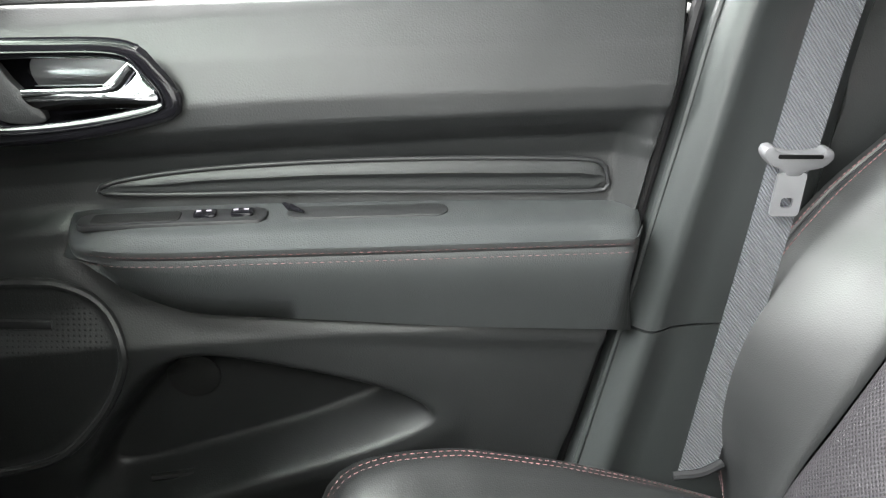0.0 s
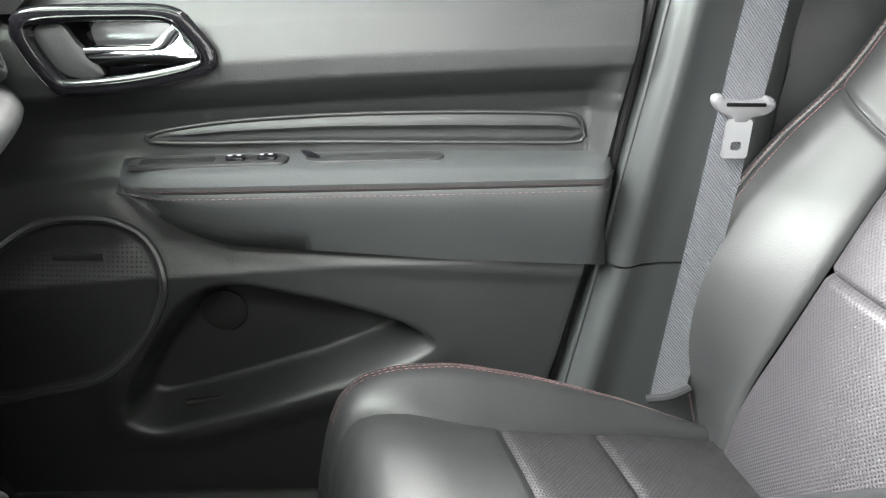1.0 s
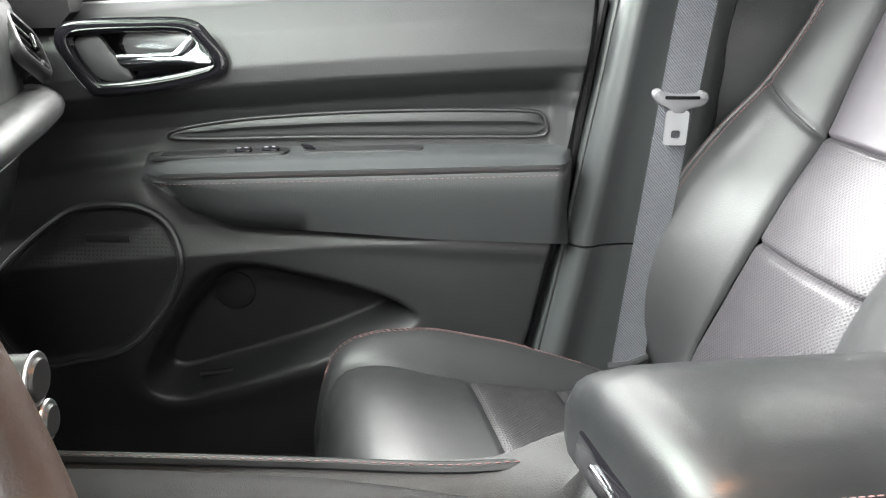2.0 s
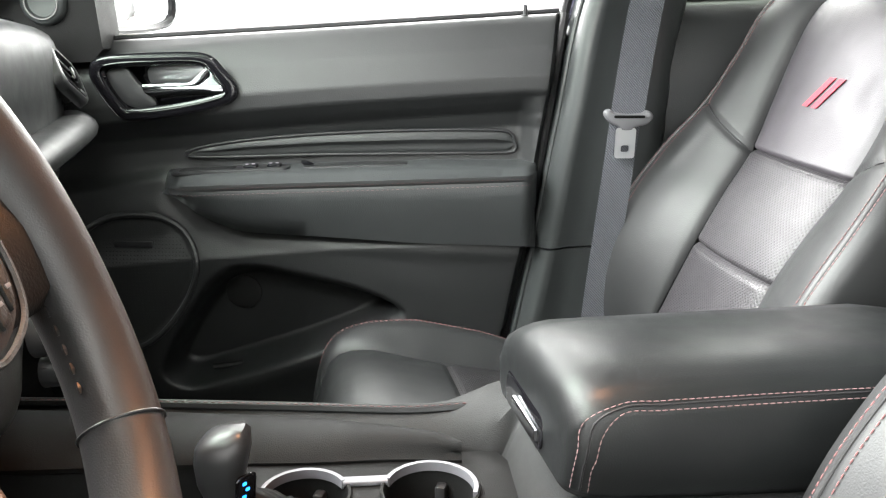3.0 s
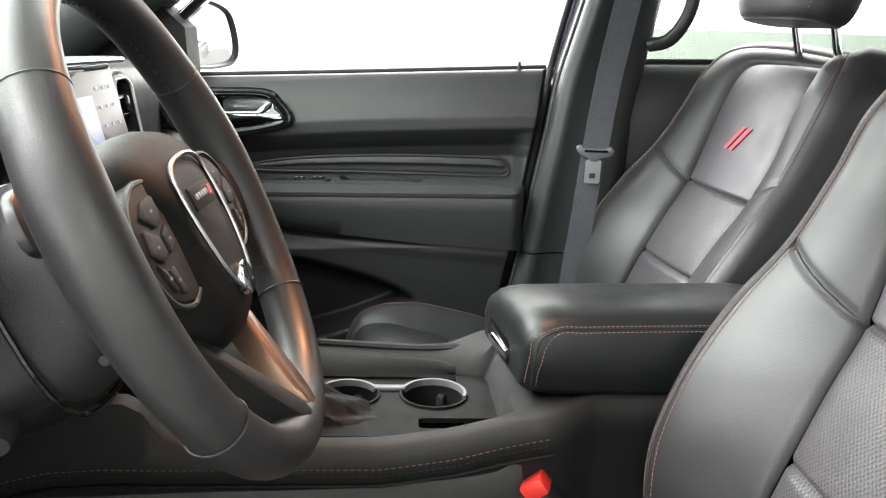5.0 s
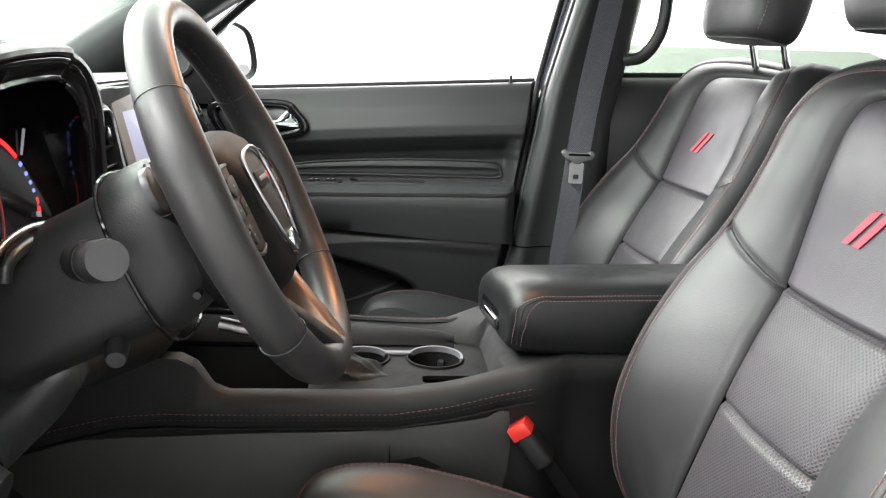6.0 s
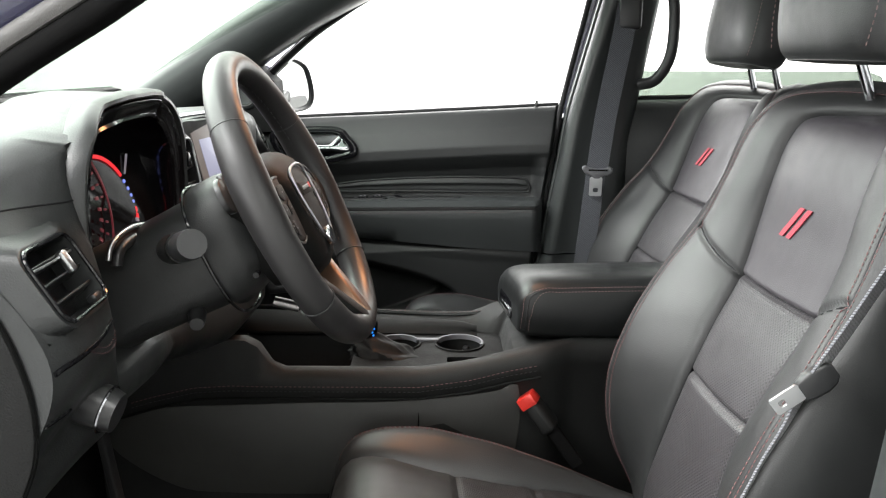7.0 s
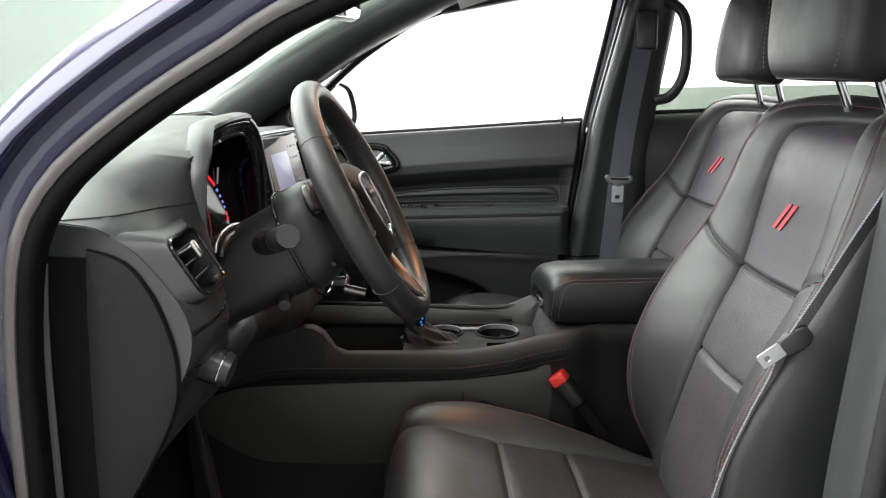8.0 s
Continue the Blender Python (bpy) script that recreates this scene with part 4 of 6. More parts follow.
TURN_AT = Matrix.Translation((-0.45, 0, 0))
seat_driver = build_seat("black leather driver's seat with red stripe logo, beside the open door", -3.8)
seat_driver.matrix_basis = pose(0.462, -0.371, 0.0, 0, 0, 7.5) @ TURN_AT
seat_passenger = build_seat("black leather passenger seat with red stripe logo and stitching", 2.1)
seat_passenger.matrix_basis = pose(0.474, 0.408, 0.0, 0, 0, 9.9) @ TURN_AT

# ---- driver's belt ----
dbelt = thing("seat_belt", "grey woven seat belt hanging beside the driver's seat", "seat belt", (0.38, -0.62, 0.70), "front seat belts")
dbo = Matrix.Translation((-0.38, 0.62, -0.70))
under(part("upper_webbing", ribbon("upper_webbing", curve([(0.60, -0.68, 1.40), (0.56, -0.66, 1.27), (0.500, -0.642, 1.143), (0.466, -0.640, 1.077), (0.442, -0.640, 1.034)], 30), 0.032, (0.50, 0.75, -0.45)), BELT, dbelt), dbo)
under(part("lower_webbing", ribbon("lower_webbing", curve([(0.436, -0.630, 1.010), (0.428, -0.622, 0.975), (0.407, -0.618, 0.923), (0.376, -0.616, 0.833), (0.35, -0.61, 0.70)], 30), 0.046, (0.52, 0.78, -0.24)), BELT, dbelt), dbo)
TM = pose(0.440, -0.644, 1.027, 0, -38, 0)
head = under(part("tongue_head", loft("tongue_head", [[tuple(TM @ Vector((x, y * k, z * k))) for y, z in rrect(0.013, 0.029, 0.005)] for x, k in ((-0.020, 0.5), (-0.016, 0.75), (-0.006, 0.95), (0.006, 1.0), (0.016, 0.85), (0.022, 0.5))], True, 50), SATIN, dbelt, "black plastic belt tongue head"), dbo)
buckle_plate("tongue_plate", lambda a, b, c: tuple(TM @ Vector((-0.030 + b * 0.70, -0.002 - c, a * 0.60 + 0.002))), head)

# ---- buckle between seat and console ----
buckle = thing("belt_buckle", "black belt buckle with a bright red release button", "belt buckle", (0.25, -0.16, 0.70))
bm_ = Matrix.Translation((-0.25, 0.16, -0.70))
BK = look((0.186, -0.150, 0.806), (0.262, -0.168, 0.708))
bk = under(part("buckle_body", rbox((0.042, 0.026, 0.058), 0.008, 3, BK @ pose(0, 0, -0.038)), PLASTIC_LOW, buckle), bm_)
part("release_button", rbox((0.044, 0.028, 0.020), 0.0025, 2, BK @ pose(0, 0, -0.006)), RED_PLASTIC, bk, "red release button")
part("buckle_stalk", sweep("buckle_stalk", [tuple(BK @ Vector((0, 0, -z))) for z in (0.06, 0.10, 0.135)], rrect(0.022, 0.012, 0.004), (0, 1, 0)), JOINT_SHADE, bk)

# ---- centre console ----
con = thing("centre_console", "black centre console with cup holders and padded leather armrest", "car console", (0.055, 0, 0.45))
con.rotation_euler = (0, 0, radians(4))
co_ = Matrix.Translation((-0.1, 0, -0.45))


def cpart(name, me, mat, label=""):
    return under(part(name, me, mat, con, label), co_)


def rim_z(x):
    """Height of the near leather rim of the console."""
    return lerp(x, [-0.45, -0.37, -0.30, -0.24, -0.20, 0.05, 0.13, 0.19, 0.24, 0.30, 0.50], [0.80, 0.825, 0.842, 0.846, 0.845, 0.846, 0.858, 0.874, 0.884, 0.886, 0.886])


# where the near wall climbs to the dashboard
FRONT = -0.213
# hull with a trough on top: cross-sections along x
rings = []
for x in np.r_[np.linspace(-0.46, 0.28, 38), 0.30, 0.50]:
    t = float(rim_z(x))
    dip = float(smoothstep(-0.34, -0.22, x) * (1 - smoothstep(0.150, 0.205, x)))
    far = lerp(x, [-0.46, -0.2, 0.05, 0.135, 0.19, 0.5], [0.85, 0.858, 0.862, 0.868, 0.892, 0.925])
    edge = float(lerp(x, [-0.46, -0.147, 0.168, 0.22, 0.30], [0.175, 0.140, 0.096, 0.100, 0.125]))
    floor_z = t - 0.004 - dip * (t - 0.762 + 0.004)
    y0 = -0.165 + 0.04 * float(smoothstep(0.24, 0.31, x))
    up = 0.050 * float(smoothstep(FRONT + 0.045, FRONT, x))
    pts = [(y0 + 0.028, 0.50), (y0 + 0.020, 0.62), (y0 + 0.008, 0.74), (y0 + 0.006, t - 0.052), (y0, t - 0.040), (y0 - 0.002, t - 0.018), (y0 + 0.006, t - 0.004 + up), (y0 + 0.018, t + up), (y0 + 0.028, t - 0.002 + up), (y0 + 0.036, t * 0.6 + floor_z * 0.4 - 0.001 + up), (y0 + 0.040, floor_z), (0.0, floor_z), (0.035, floor_z + 0.000), (0.044, floor_z + 0.003), (0.050, far - 0.006 + (0.838 - far) * float(smoothstep(0.15, 0.85, dip))), (edge - 0.026, far - 0.012), (edge - 0.012, far - 0.003), (edge - 0.004, far - 0.003), (edge, far - 0.016), (edge, 0.70), (edge - 0.010, 0.50)]
    rings.append([(x, y, z) for y, z in pts])
hull = cpart("console_body", loft("console_body", rings, True, 50), PLASTIC_LOW)
xs = np.linspace(-0.40, 0.235, 80)
for dz, mat in ((-0.026, THREAD_RED), (-0.034, SATIN)):
    stitches("stitching", np.stack([xs, np.full_like(xs, -0.1672), rim_z(xs) + dz], 1), mat, hull, length=0.0046, gap=0.0028, r=0.0006)
part("leather_edge", sweep("leather_edge", [(x, -0.166, float(rim_z(x)) - 0.046) for x in np.linspace(-0.42, 0.24, 50)], circle(0.0022, 8), (0, 0, 1)), DARKENED_PLASTIC, hull)
part("side_joint", sweep("side_joint", [(0.050, -0.1585, 0.79), (0.050, -0.1575, 0.76), (0.050, -0.157, 0.742)], circle(0.0012, 6), (1, 0, 0)), GLOSS, hull)
# padded grip rail on the passenger side
def rail_ring(x):
    """A flat padded wedge that leans in from the passenger's edge, pointed at its rear."""
    yt = float(lerp(x, [-0.32, -0.143, 0.009, 0.089, 0.130, 0.147], [0.130, 0.112, 0.088, 0.064, 0.048, 0.030]))
    yb = float(lerp(x, [-0.32, -0.056, 0.011, 0.089, 0.147], [0.044, 0.038, 0.034, 0.034, 0.027]))
    lift = 0.4 + 0.6 * float(smoothstep(0.150, 0.115, x))
    p = [(yb, 0.838), (yb - 0.001, 0.843), (yb + 0.004, 0.848)] + [(yb + (yt - yb) * s, 0.846 + 0.014 * s + 0.008 * math.sin(math.pi * s) * lift) for s in (0.2, 0.4, 0.6, 0.8, 0.93)] + [(yt + 0.003, 0.858), (yt + 0.005, 0.850), (yt + 0.003, 0.838)]
    return [(x, y, z) for y, z in p]


cpart("grip_rail", loft("grip_rail", [rail_ring(x) for x in np.r_[np.linspace(-0.32, 0.10, 24), 0.112, 0.122, 0.132, 0.140, 0.145, 0.147]], True, 50), DARKENED_PLASTIC)
welt = curve([(-0.36, 0.158, 0.856), (-0.147, 0.130, 0.858), (0.009, 0.108, 0.859), (0.10, 0.092, 0.861), (0.168, 0.082, 0.868)], 40)
rw = cpart("rail_welt", sweep("rail_welt", welt, circle(0.0055, 8), (0, 0, 1)), LID_LEATHER)
stitches("stitching", welt + np.array([0, -0.003, 0.0050]), THREAD_DARK, rw, length=0.0046, gap=0.0028, r=0.0005)
SIDE = curve([(-0.44, 0.71), (-0.345, 0.641), (-0.25, 0.628), (-0.07, 0.628), (0.16, 0.632), (0.205, 0.72), (0.205, 0.826), (0.17, 0.812), (0.03, 0.795), (-0.13, 0.790), (-0.36, 0.780), (-0.43, 0.772)], 80, True)
cpart("side_panel", plate("side_panel", SIDE, lambda a, b, c: (a, -0.1545 + 0.10 * max(0.0, 0.74 - b) - c, b), 0.006, 0.002), LIT_SIDE_PLASTIC, "hard plastic lower side of the console")
# tray top with holes for the two cup wells, the coin slot and the selector
def tray_top():
    bm = bmesh.new()
    loops = [[(-0.060, -0.128), (0.150, -0.128), (0.178, -0.115), (0.192, -0.08), (0.192, 0.02), (0.180, 0.046), (-0.060, 0.046)]]
    loops += [[(0.116 + 0.040 * math.cos(a), -0.016 + 0.040 * math.sin(a)) for a in np.linspace(0, 2 * math.pi, 48, endpoint=False)]]
    loops += [[(0.010 + 0.037 * math.cos(a), -0.016 + 0.038 * math.sin(a)) for a in np.linspace(0, 2 * math.pi, 48, endpoint=False)]]
    loops += [[(a + 0.143, b - 0.094) for a, b in rrect(0.098, 0.026, 0.006)]]
    for lp in loops:
        vs = [bm.verts.new((x, y, 0.840)) for x, y in lp]
        for a, b in zip(vs, vs[1:] + vs[:1]):
            bm.edges.new((a, b))
    bmesh.ops.triangle_fill(bm, use_beauty=True, edges=list(bm.edges))
    bmesh.ops.solidify(bm, geom=list(bm.faces), thickness=0.006)
    bmesh.ops.recalc_face_normals(bm, faces=list(bm.faces))
    return bm


cpart("tray_top", tray_top(), DARKENED_PLASTIC)
for cx0, cy0, rr, a0, a1 in ((0.116, -0.016, 0.040, -20, 158), (0.010, -0.017, 0.037, 25, 190)):
    ring = [[(cx0 + r * math.cos(a), cy0 + r * math.sin(a), z) for a in np.linspace(0, 2 * math.pi, 48, endpoint=False)] for r, z in ((rr + 0.003, 0.8405), (rr + 0.0025, 0.8432), (rr, 0.8432), (rr - 0.001, 0.838), (rr - 0.003, 0.785), (rr - 0.008, 0.773), (0.001, 0.772))]
    well = cpart("cup_holder", loft("cup_holder", ring, False, 30), DARKENED_PLASTIC, "dark round cup holder with a bright rim")
    arc = [(cx0 + (rr - 0.0005) * math.cos(a), cy0 + (rr - 0.0005) * math.sin(a), 0.8425) for a in np.linspace(radians(a0), radians(a1), 36)]
    part("chrome_rim", sweep("chrome_rim", arc, [(-0.0025, -0.0055), (0.0012, -0.0055), (0.0012, 0.0030), (-0.0025, 0.0030)], (0, 0, 1)), CUP_SILVER, well)
    for ang in (70, 190, 310):
        part("cup_finger", rbox((0.012, 0.010, 0.022), 0.003, 2, pose(cx0 + (rr - 0.006) * math.cos(radians(ang)), cy0 + (rr - 0.006) * math.sin(radians(ang)), 0.815, 0, 0, ang)), SATIN, well)
cpart("cup_bridge", sweep("cup_bridge", [(0.042, 0.000, 0.8425), (0.080, 0.000, 0.8425)], rrect(0.010, 0.005, 0.0015), (0, 0, 1)), CUP_SILVER)
cpart("coin_slot", plate("coin_slot", [(a + 0.143, b - 0.094) for a, b in rrect(0.104, 0.032, 0.006)], lambda a, b, c: (a, b, 0.800 + c), 0.0030, 0.001), SATIN)

# padded armrest lid, its front slanting back towards the driver
def lid_ring(x, ky, kz):
    top = lerp(x, [0.20, 0.25, 0.35, 0.54], [0.974, 0.979, 0.982, 0.986])
    bot = lerp(x, [0.20, 0.25, 0.54], [0.892, 0.884, 0.884])
    y0, y1 = -0.120, 0.078
    m = -0.04
    pts = [(y0 + 0.010, bot), (y0 + 0.002, bot + 0.010), (y0 - 0.003, bot + 0.040), (y0 - 0.001, top - 0.021), (y0 + 0.0012, top - 0.0145), (y0 + 0.0040, top - 0.0125), (y0 + 0.008, top - 0.007), (y0 + 0.020, top - 0.0015), (y0 + 0.05, top + 0.001), (m, top), (y1 - 0.06, top - 0.004), (y1 - 0.03, top - 0.012), (y1 - 0.010, top - 0.024), (y1, top - 0.042), (y1 - 0.003, bot + 0.012), (y1 - 0.012, bot)]
    zb = bot + 0.012
    res = []
    for y, z in pts:
        z = zb + (z - zb) * kz
        y = m + (y - m) * ky
        res.append((x - 0.13 * (y + 0.14) * float(1 - smoothstep(0.24, 0.42, x)), y, z))
    return res


LID = [(0.2105, 0.80, 0.45), (0.2110, 0.86, 0.58), (0.2125, 0.91, 0.70), (0.2155, 0.95, 0.80), (0.220, 0.98, 0.88), (0.227, 0.995, 0.945), (0.236, 1.0, 0.98), (0.250, 1.0, 1.0), (0.28, 1.0, 1.0), (0.31, 1.0, 1.0), (0.34, 1.0, 1.0), (0.38, 1.0, 1.0), (0.42, 1.0, 1.0), (0.50, 1.0, 1.0), (0.53, 0.98, 0.95), (0.54, 0.9, 0.8)]
lid = cpart("armrest_lid", loft("armrest_lid", [lid_ring(*k) for k in LID], True, 60), LID_LEATHER, "padded black leather armrest lid with double stitching")
def lid_on(x, j, out=0.0008):
    """A point on the lid's driver-side face: j counts up its section from the bottom edge."""
    k = [np.interp(x, [q[0] for q in LID], [q[n] for q in LID]) for n in (1, 2)]
    r = np.array(lid_ring(x, *k))
    i = int(j)
    p = r[i] + (r[i + 1] - r[i]) * (j - i)
    return (p[0] - 0.4 * out, p[1] - out, p[2] + 0.3 * out)


for corner, j in (((0.2150, 0.2155, 0.2175, 0.2215), 5.1), ((0.2270, 0.2275, 0.2300, 0.2350), 3.55)):
    path = [lid_on(corner[0], 1.0), lid_on(corner[1], 1.7), lid_on(corner[2], 2.0 + 0.4 * (j > 4)), lid_on(corner[3], 2.7 + 1.2 * (j > 4))] + [lid_on(x, j) for x in np.linspace(0.250, 0.51, 12)]
    stitches("stitching", curve(path, 90), THREAD_PALE, lid, length=0.0038, gap=0.0014, r=0.00050)
part("lid_seam", sweep("lid_seam", curve([lid_on(0.2210, 1.0, 0.0), lid_on(0.2215, 1.7, 0.0), lid_on(0.2235, 2.2, 0.0), lid_on(0.2285, 3.2, 0.0)] + [lid_on(x, 4.3, 0.0) for x in np.linspace(0.250, 0.51, 12)], 80), circle(0.0011, 6), (0, 1, 0)), RUBBER, lid)
LATCH = pose(0.1955, -0.015, 0.914, 0, 4, 7.4)
# Proud black plate: the latch recess's dark depth is painted, not cut.
recess = part("latch_recess", plate("latch_recess", rrect(0.100, 0.030, 0.010), lambda a, b, c: tuple(LATCH @ Vector((-c, a, b))), 0.0025, 0.0008), GLOSS, lid, "black plate painted as the latch recess")
part("latch_button", sweep("latch_button", [tuple(LATCH @ Vector((-0.004, a, -0.002))) for a in (-0.044, -0.02, 0.018)], rrect(0.005, 0.010, 0.002), (0, 0, 1)), CHROME, recess, "chrome latch strip")

# ---- gear selector ----
gear = thing("gear_selector", "black gear selector with leather boot and blue lit display", "gear selector", (-0.072, -0.066, 0.828))
go = Matrix.Translation((0.06, 0.06, -0.84))
rnd = random.Random(4)
rings = []
for i, s in enumerate(np.linspace(0, 1, 22)):
    c = np.array([-0.020 - 0.050 * s ** 0.8, -0.062, 0.842 + 0.046 * s ** 1.2])
    r = 0.056 * (1 - s) ** 0.9 + 0.014
    ring = []
    for a in np.linspace(0, 2 * math.pi, 56, endpoint=False):
        fold = 0.11 * (1 - abs(math.sin(3.5 * a + 0.18 * i))) ** 2 + 0.06 * (1 - abs(math.sin(6 * a - 0.3 * i + 1.0))) - 0.05 + 0.008 * rnd.uniform(-1, 1)
        fade = float(smoothstep(0.0, 0.12, s) * (1 - 0.6 * s))
        ring.append((c[0] + r * (1 + fold * fade * 1.6) * math.cos(a), c[1] + 0.72 * r * (1 + fold * fade * 1.6) * math.sin(a), c[2] + 0.003 * fade * math.sin(3 * a + 0.7 * i)))
    rings.append(ring)
under(part("boot", loft("boot", rings, True, 32), BOOT, gear, "creased black leather boot"), go)
KN = pose(0.030, 0.0, -0.014)
gk = under(part("knob", loft("knob", [[tuple(KN @ Vector((x + 0.80 * rx * math.copysign(abs(math.cos(a)) ** 0.7, math.cos(a)), -0.062 + 0.80 * ry * math.copysign(abs(math.sin(a)) ** 0.7, math.sin(a)), z + 0.35 * rx * math.cos(a) * k))) for a in np.linspace(0, 2 * math.pi, 28, endpoint=False)] for x, z, rx, ry, k in ((-0.100, 0.878, 0.011, 0.011, 0), (-0.104, 0.894, 0.018, 0.018, 0), (-0.106, 0.914, 0.023, 0.021, 0.3), (-0.104, 0.934, 0.027, 0.024, 0.5), (-0.103, 0.946, 0.026, 0.023, 0.6), (-0.102, 0.952, 0.020, 0.018, 0.6), (-0.102, 0.954, 0.008, 0.008, 0.6))], True, 50), SATIN, gear), go)
GW = KN @ pose(-0.088, -0.072, 0.908, 8, 0, 48)
win = part("display_window", plate("display_window", rrect(0.015, 0.028, 0.004), lambda a, b, c: tuple(GW @ Vector((a, -c, b))), 0.004, 0.001), GLOSS, gk, "gloss black display window")
for k in range(4):
    part("indicator", rbox((0.0035, 0.001, 0.0028), 0.0003, 1, GW @ pose(-0.002 + 0.003 * (k % 2), -0.0042, 0.009 - 0.006 * k)), BLUE_GLOW, win, "blue lit gear letter")
part("knob_trim", sweep("knob_trim", [tuple(GW @ Vector((a, -0.003, b))) for a, b in rrect(0.017, 0.030, 0.004)], circle(0.0010, 6), (0, 0, 1), True), GLOSS, gk)
part("knob_collar", sweep("knob_collar", [tuple(KN @ Vector((-0.100, -0.062, 0.872))), tuple(KN @ Vector((-0.102, -0.062, 0.884)))], circle(0.014, 20), (0, 1, 0)), CHROME, gk)

# ---- steering wheel ----
WH = pose(-0.095, -0.454, 1.160, 0, -25.8, 4.4) @ pose(0, 0, 0, -2.6, 0, 0)


def wh(side, up, out):
    return tuple(WH @ Vector((out, side, up)))


wheel = thing("steering_wheel", "black leather steering wheel with chrome shield and thumb buttons", "steering wheel", (-0.095, -0.454, 1.160))
wi = Matrix.Translation((0.095, 0.454, -1.160))


def wpart(name, me, mat, label=""):
    return under(part(name, me, mat, wheel, label), wi)


RIM = 0.168
rings = []
for a in np.linspace(0, 2 * math.pi, 96, endpoint=False):
    d = np.array([math.cos(a), math.sin(a)])
    low = max(0.0, -math.sin(a)) ** 4
    thick = 1.0 + 0.14 * math.exp(-((abs(math.degrees(math.atan2(math.sin(a), abs(math.cos(a)))) - 12) / 22) ** 2))
    ring = []
    for b in np.linspace(0, 2 * math.pi, 20, endpoint=False):
        rr = RIM - 0.004 * low + 0.0165 * thick * math.cos(b)
        ring.append(wh(d[0] * rr, d[1] * rr, 0.0185 * thick * math.sin(b)))
    rings.append(ring)
rim = wpart("rim", loft("rim", rings + [rings[0]], False), WHEEL_LEATHER, "worn black leather rim")
for deg in (34, 146, -36, -144):
    d = (math.cos(radians(deg)), math.sin(radians(deg)))
    path = [wh(d[0] * (RIM + 0.0172 * math.cos(b)), d[1] * (RIM + 0.0172 * math.cos(b)), 0.0192 * math.sin(b)) for b in np.linspace(0, 2 * math.pi, 24, endpoint=False)]
    part("rim_seam", sweep("rim_seam", path, circle(0.0007, 6), tuple(WH.to_3x3() @ Vector((0, -d[1], d[0]))), True), SATIN, rim)
inner = [(0.151 * math.cos(a), 0.151 * math.sin(a)) for a in np.linspace(radians(-30), radians(210), 160)]
stitches("rim_stitching", [wh(a, b, -0.004) for a, b in inner], SATIN, rim, (0, 0, 0), 0.005, 0.004, 0.0012)


def wc(side, up, out):
    return tuple(WH @ Vector((out, side, up)))


AC = 0.0
HUB = curve([(a, b) for a, b in ((-0.084, 0.034), (-0.068, 0.056), (0.0, 0.066), (0.068, 0.056), (0.084, 0.034), (0.066, 0.002), (0.066, -0.036), (0.058, -0.066), (0.032, -0.086), (-0.032, -0.086), (-0.058, -0.066), (-0.066, -0.036), (-0.066, 0.002))], 72, True)
hc = np.array([AC, -0.012])
hub = wpart("airbag_pad", loft("airbag_pad", [[wc(*(hc + (p - hc) * k), c) for p in HUB] for k, c in ((0.90, -0.060), (0.98, -0.038), (1.0, -0.020), (0.985, -0.010), (0.94, -0.002), (0.84, 0.005), (0.66, 0.011), (0.4, 0.014), (0.12, 0.015))], True, 60), DARKENED_PLASTIC, "soft black airbag pad")
SHIELD = curve([(a, b) for a, b in ((-0.034, 0.034), (0.0, 0.039), (0.034, 0.034), (0.043, 0.018), (0.040, -0.014), (0.026, -0.046), (0.0, -0.060), (-0.026, -0.046), (-0.040, -0.014), (-0.043, 0.018))], 60, True)
pad_out = lambda a, b: 0.0165 - 0.008 * (((a - AC) / 0.08) ** 2 + ((b + 0.012) / 0.10) ** 2)
part("shield_rim", sweep("shield_rim", [wc(a, b, pad_out(a, b) + 0.0005) for a, b in SHIELD], circle(0.0017, 8), tuple(WH.to_3x3() @ Vector((1, 0, 0))), True), SILVER, hub, "bright metal shield outline")
tip = [(AC + a, b - 0.0525) for a, b in circle(0.0165, 28, 0.0115)]
part("shield_tip", plate("shield_tip", tip, lambda a, b, c: wc(a, b, pad_out(a, b) - 0.002 + c), 0.005, 0.0015), CHROME, hub, "chrome lower tip of the shield")
part("badge_plate", plate("badge_plate", rrect(0.056, 0.016, 0.002), lambda a, b, c: wc(a + AC, b + 0.010, pad_out(a + AC, b + 0.010) - 0.003 + c), 0.0032, 0.001), DARKENED_PLASTIC, hub)
for k in range(5):
    part("badge_bar", plate("badge_bar", rrect(0.0044, 0.0046, 0.0012), lambda a, b, c: wc(a - 0.0185 + 0.0062 * k, b + 0.010, pad_out(0.006 * k - 0.018, 0.010) - 0.0002 + c), 0.0012, 0.0004), DARK_SILVER, hub)
for k in (0.0, 0.0045):
    part("badge_mark", plate("badge_mark", [(0.0135 + k, 0.007), (0.016 + k, 0.007), (0.0185 + k, 0.0135), (0.016 + k, 0.0135)], lambda a, b, c: wc(a, b, pad_out(a, b) - 0.0002 + c), 0.0012, 0.0004), RED_PLASTIC, hub, "small red badge mark")
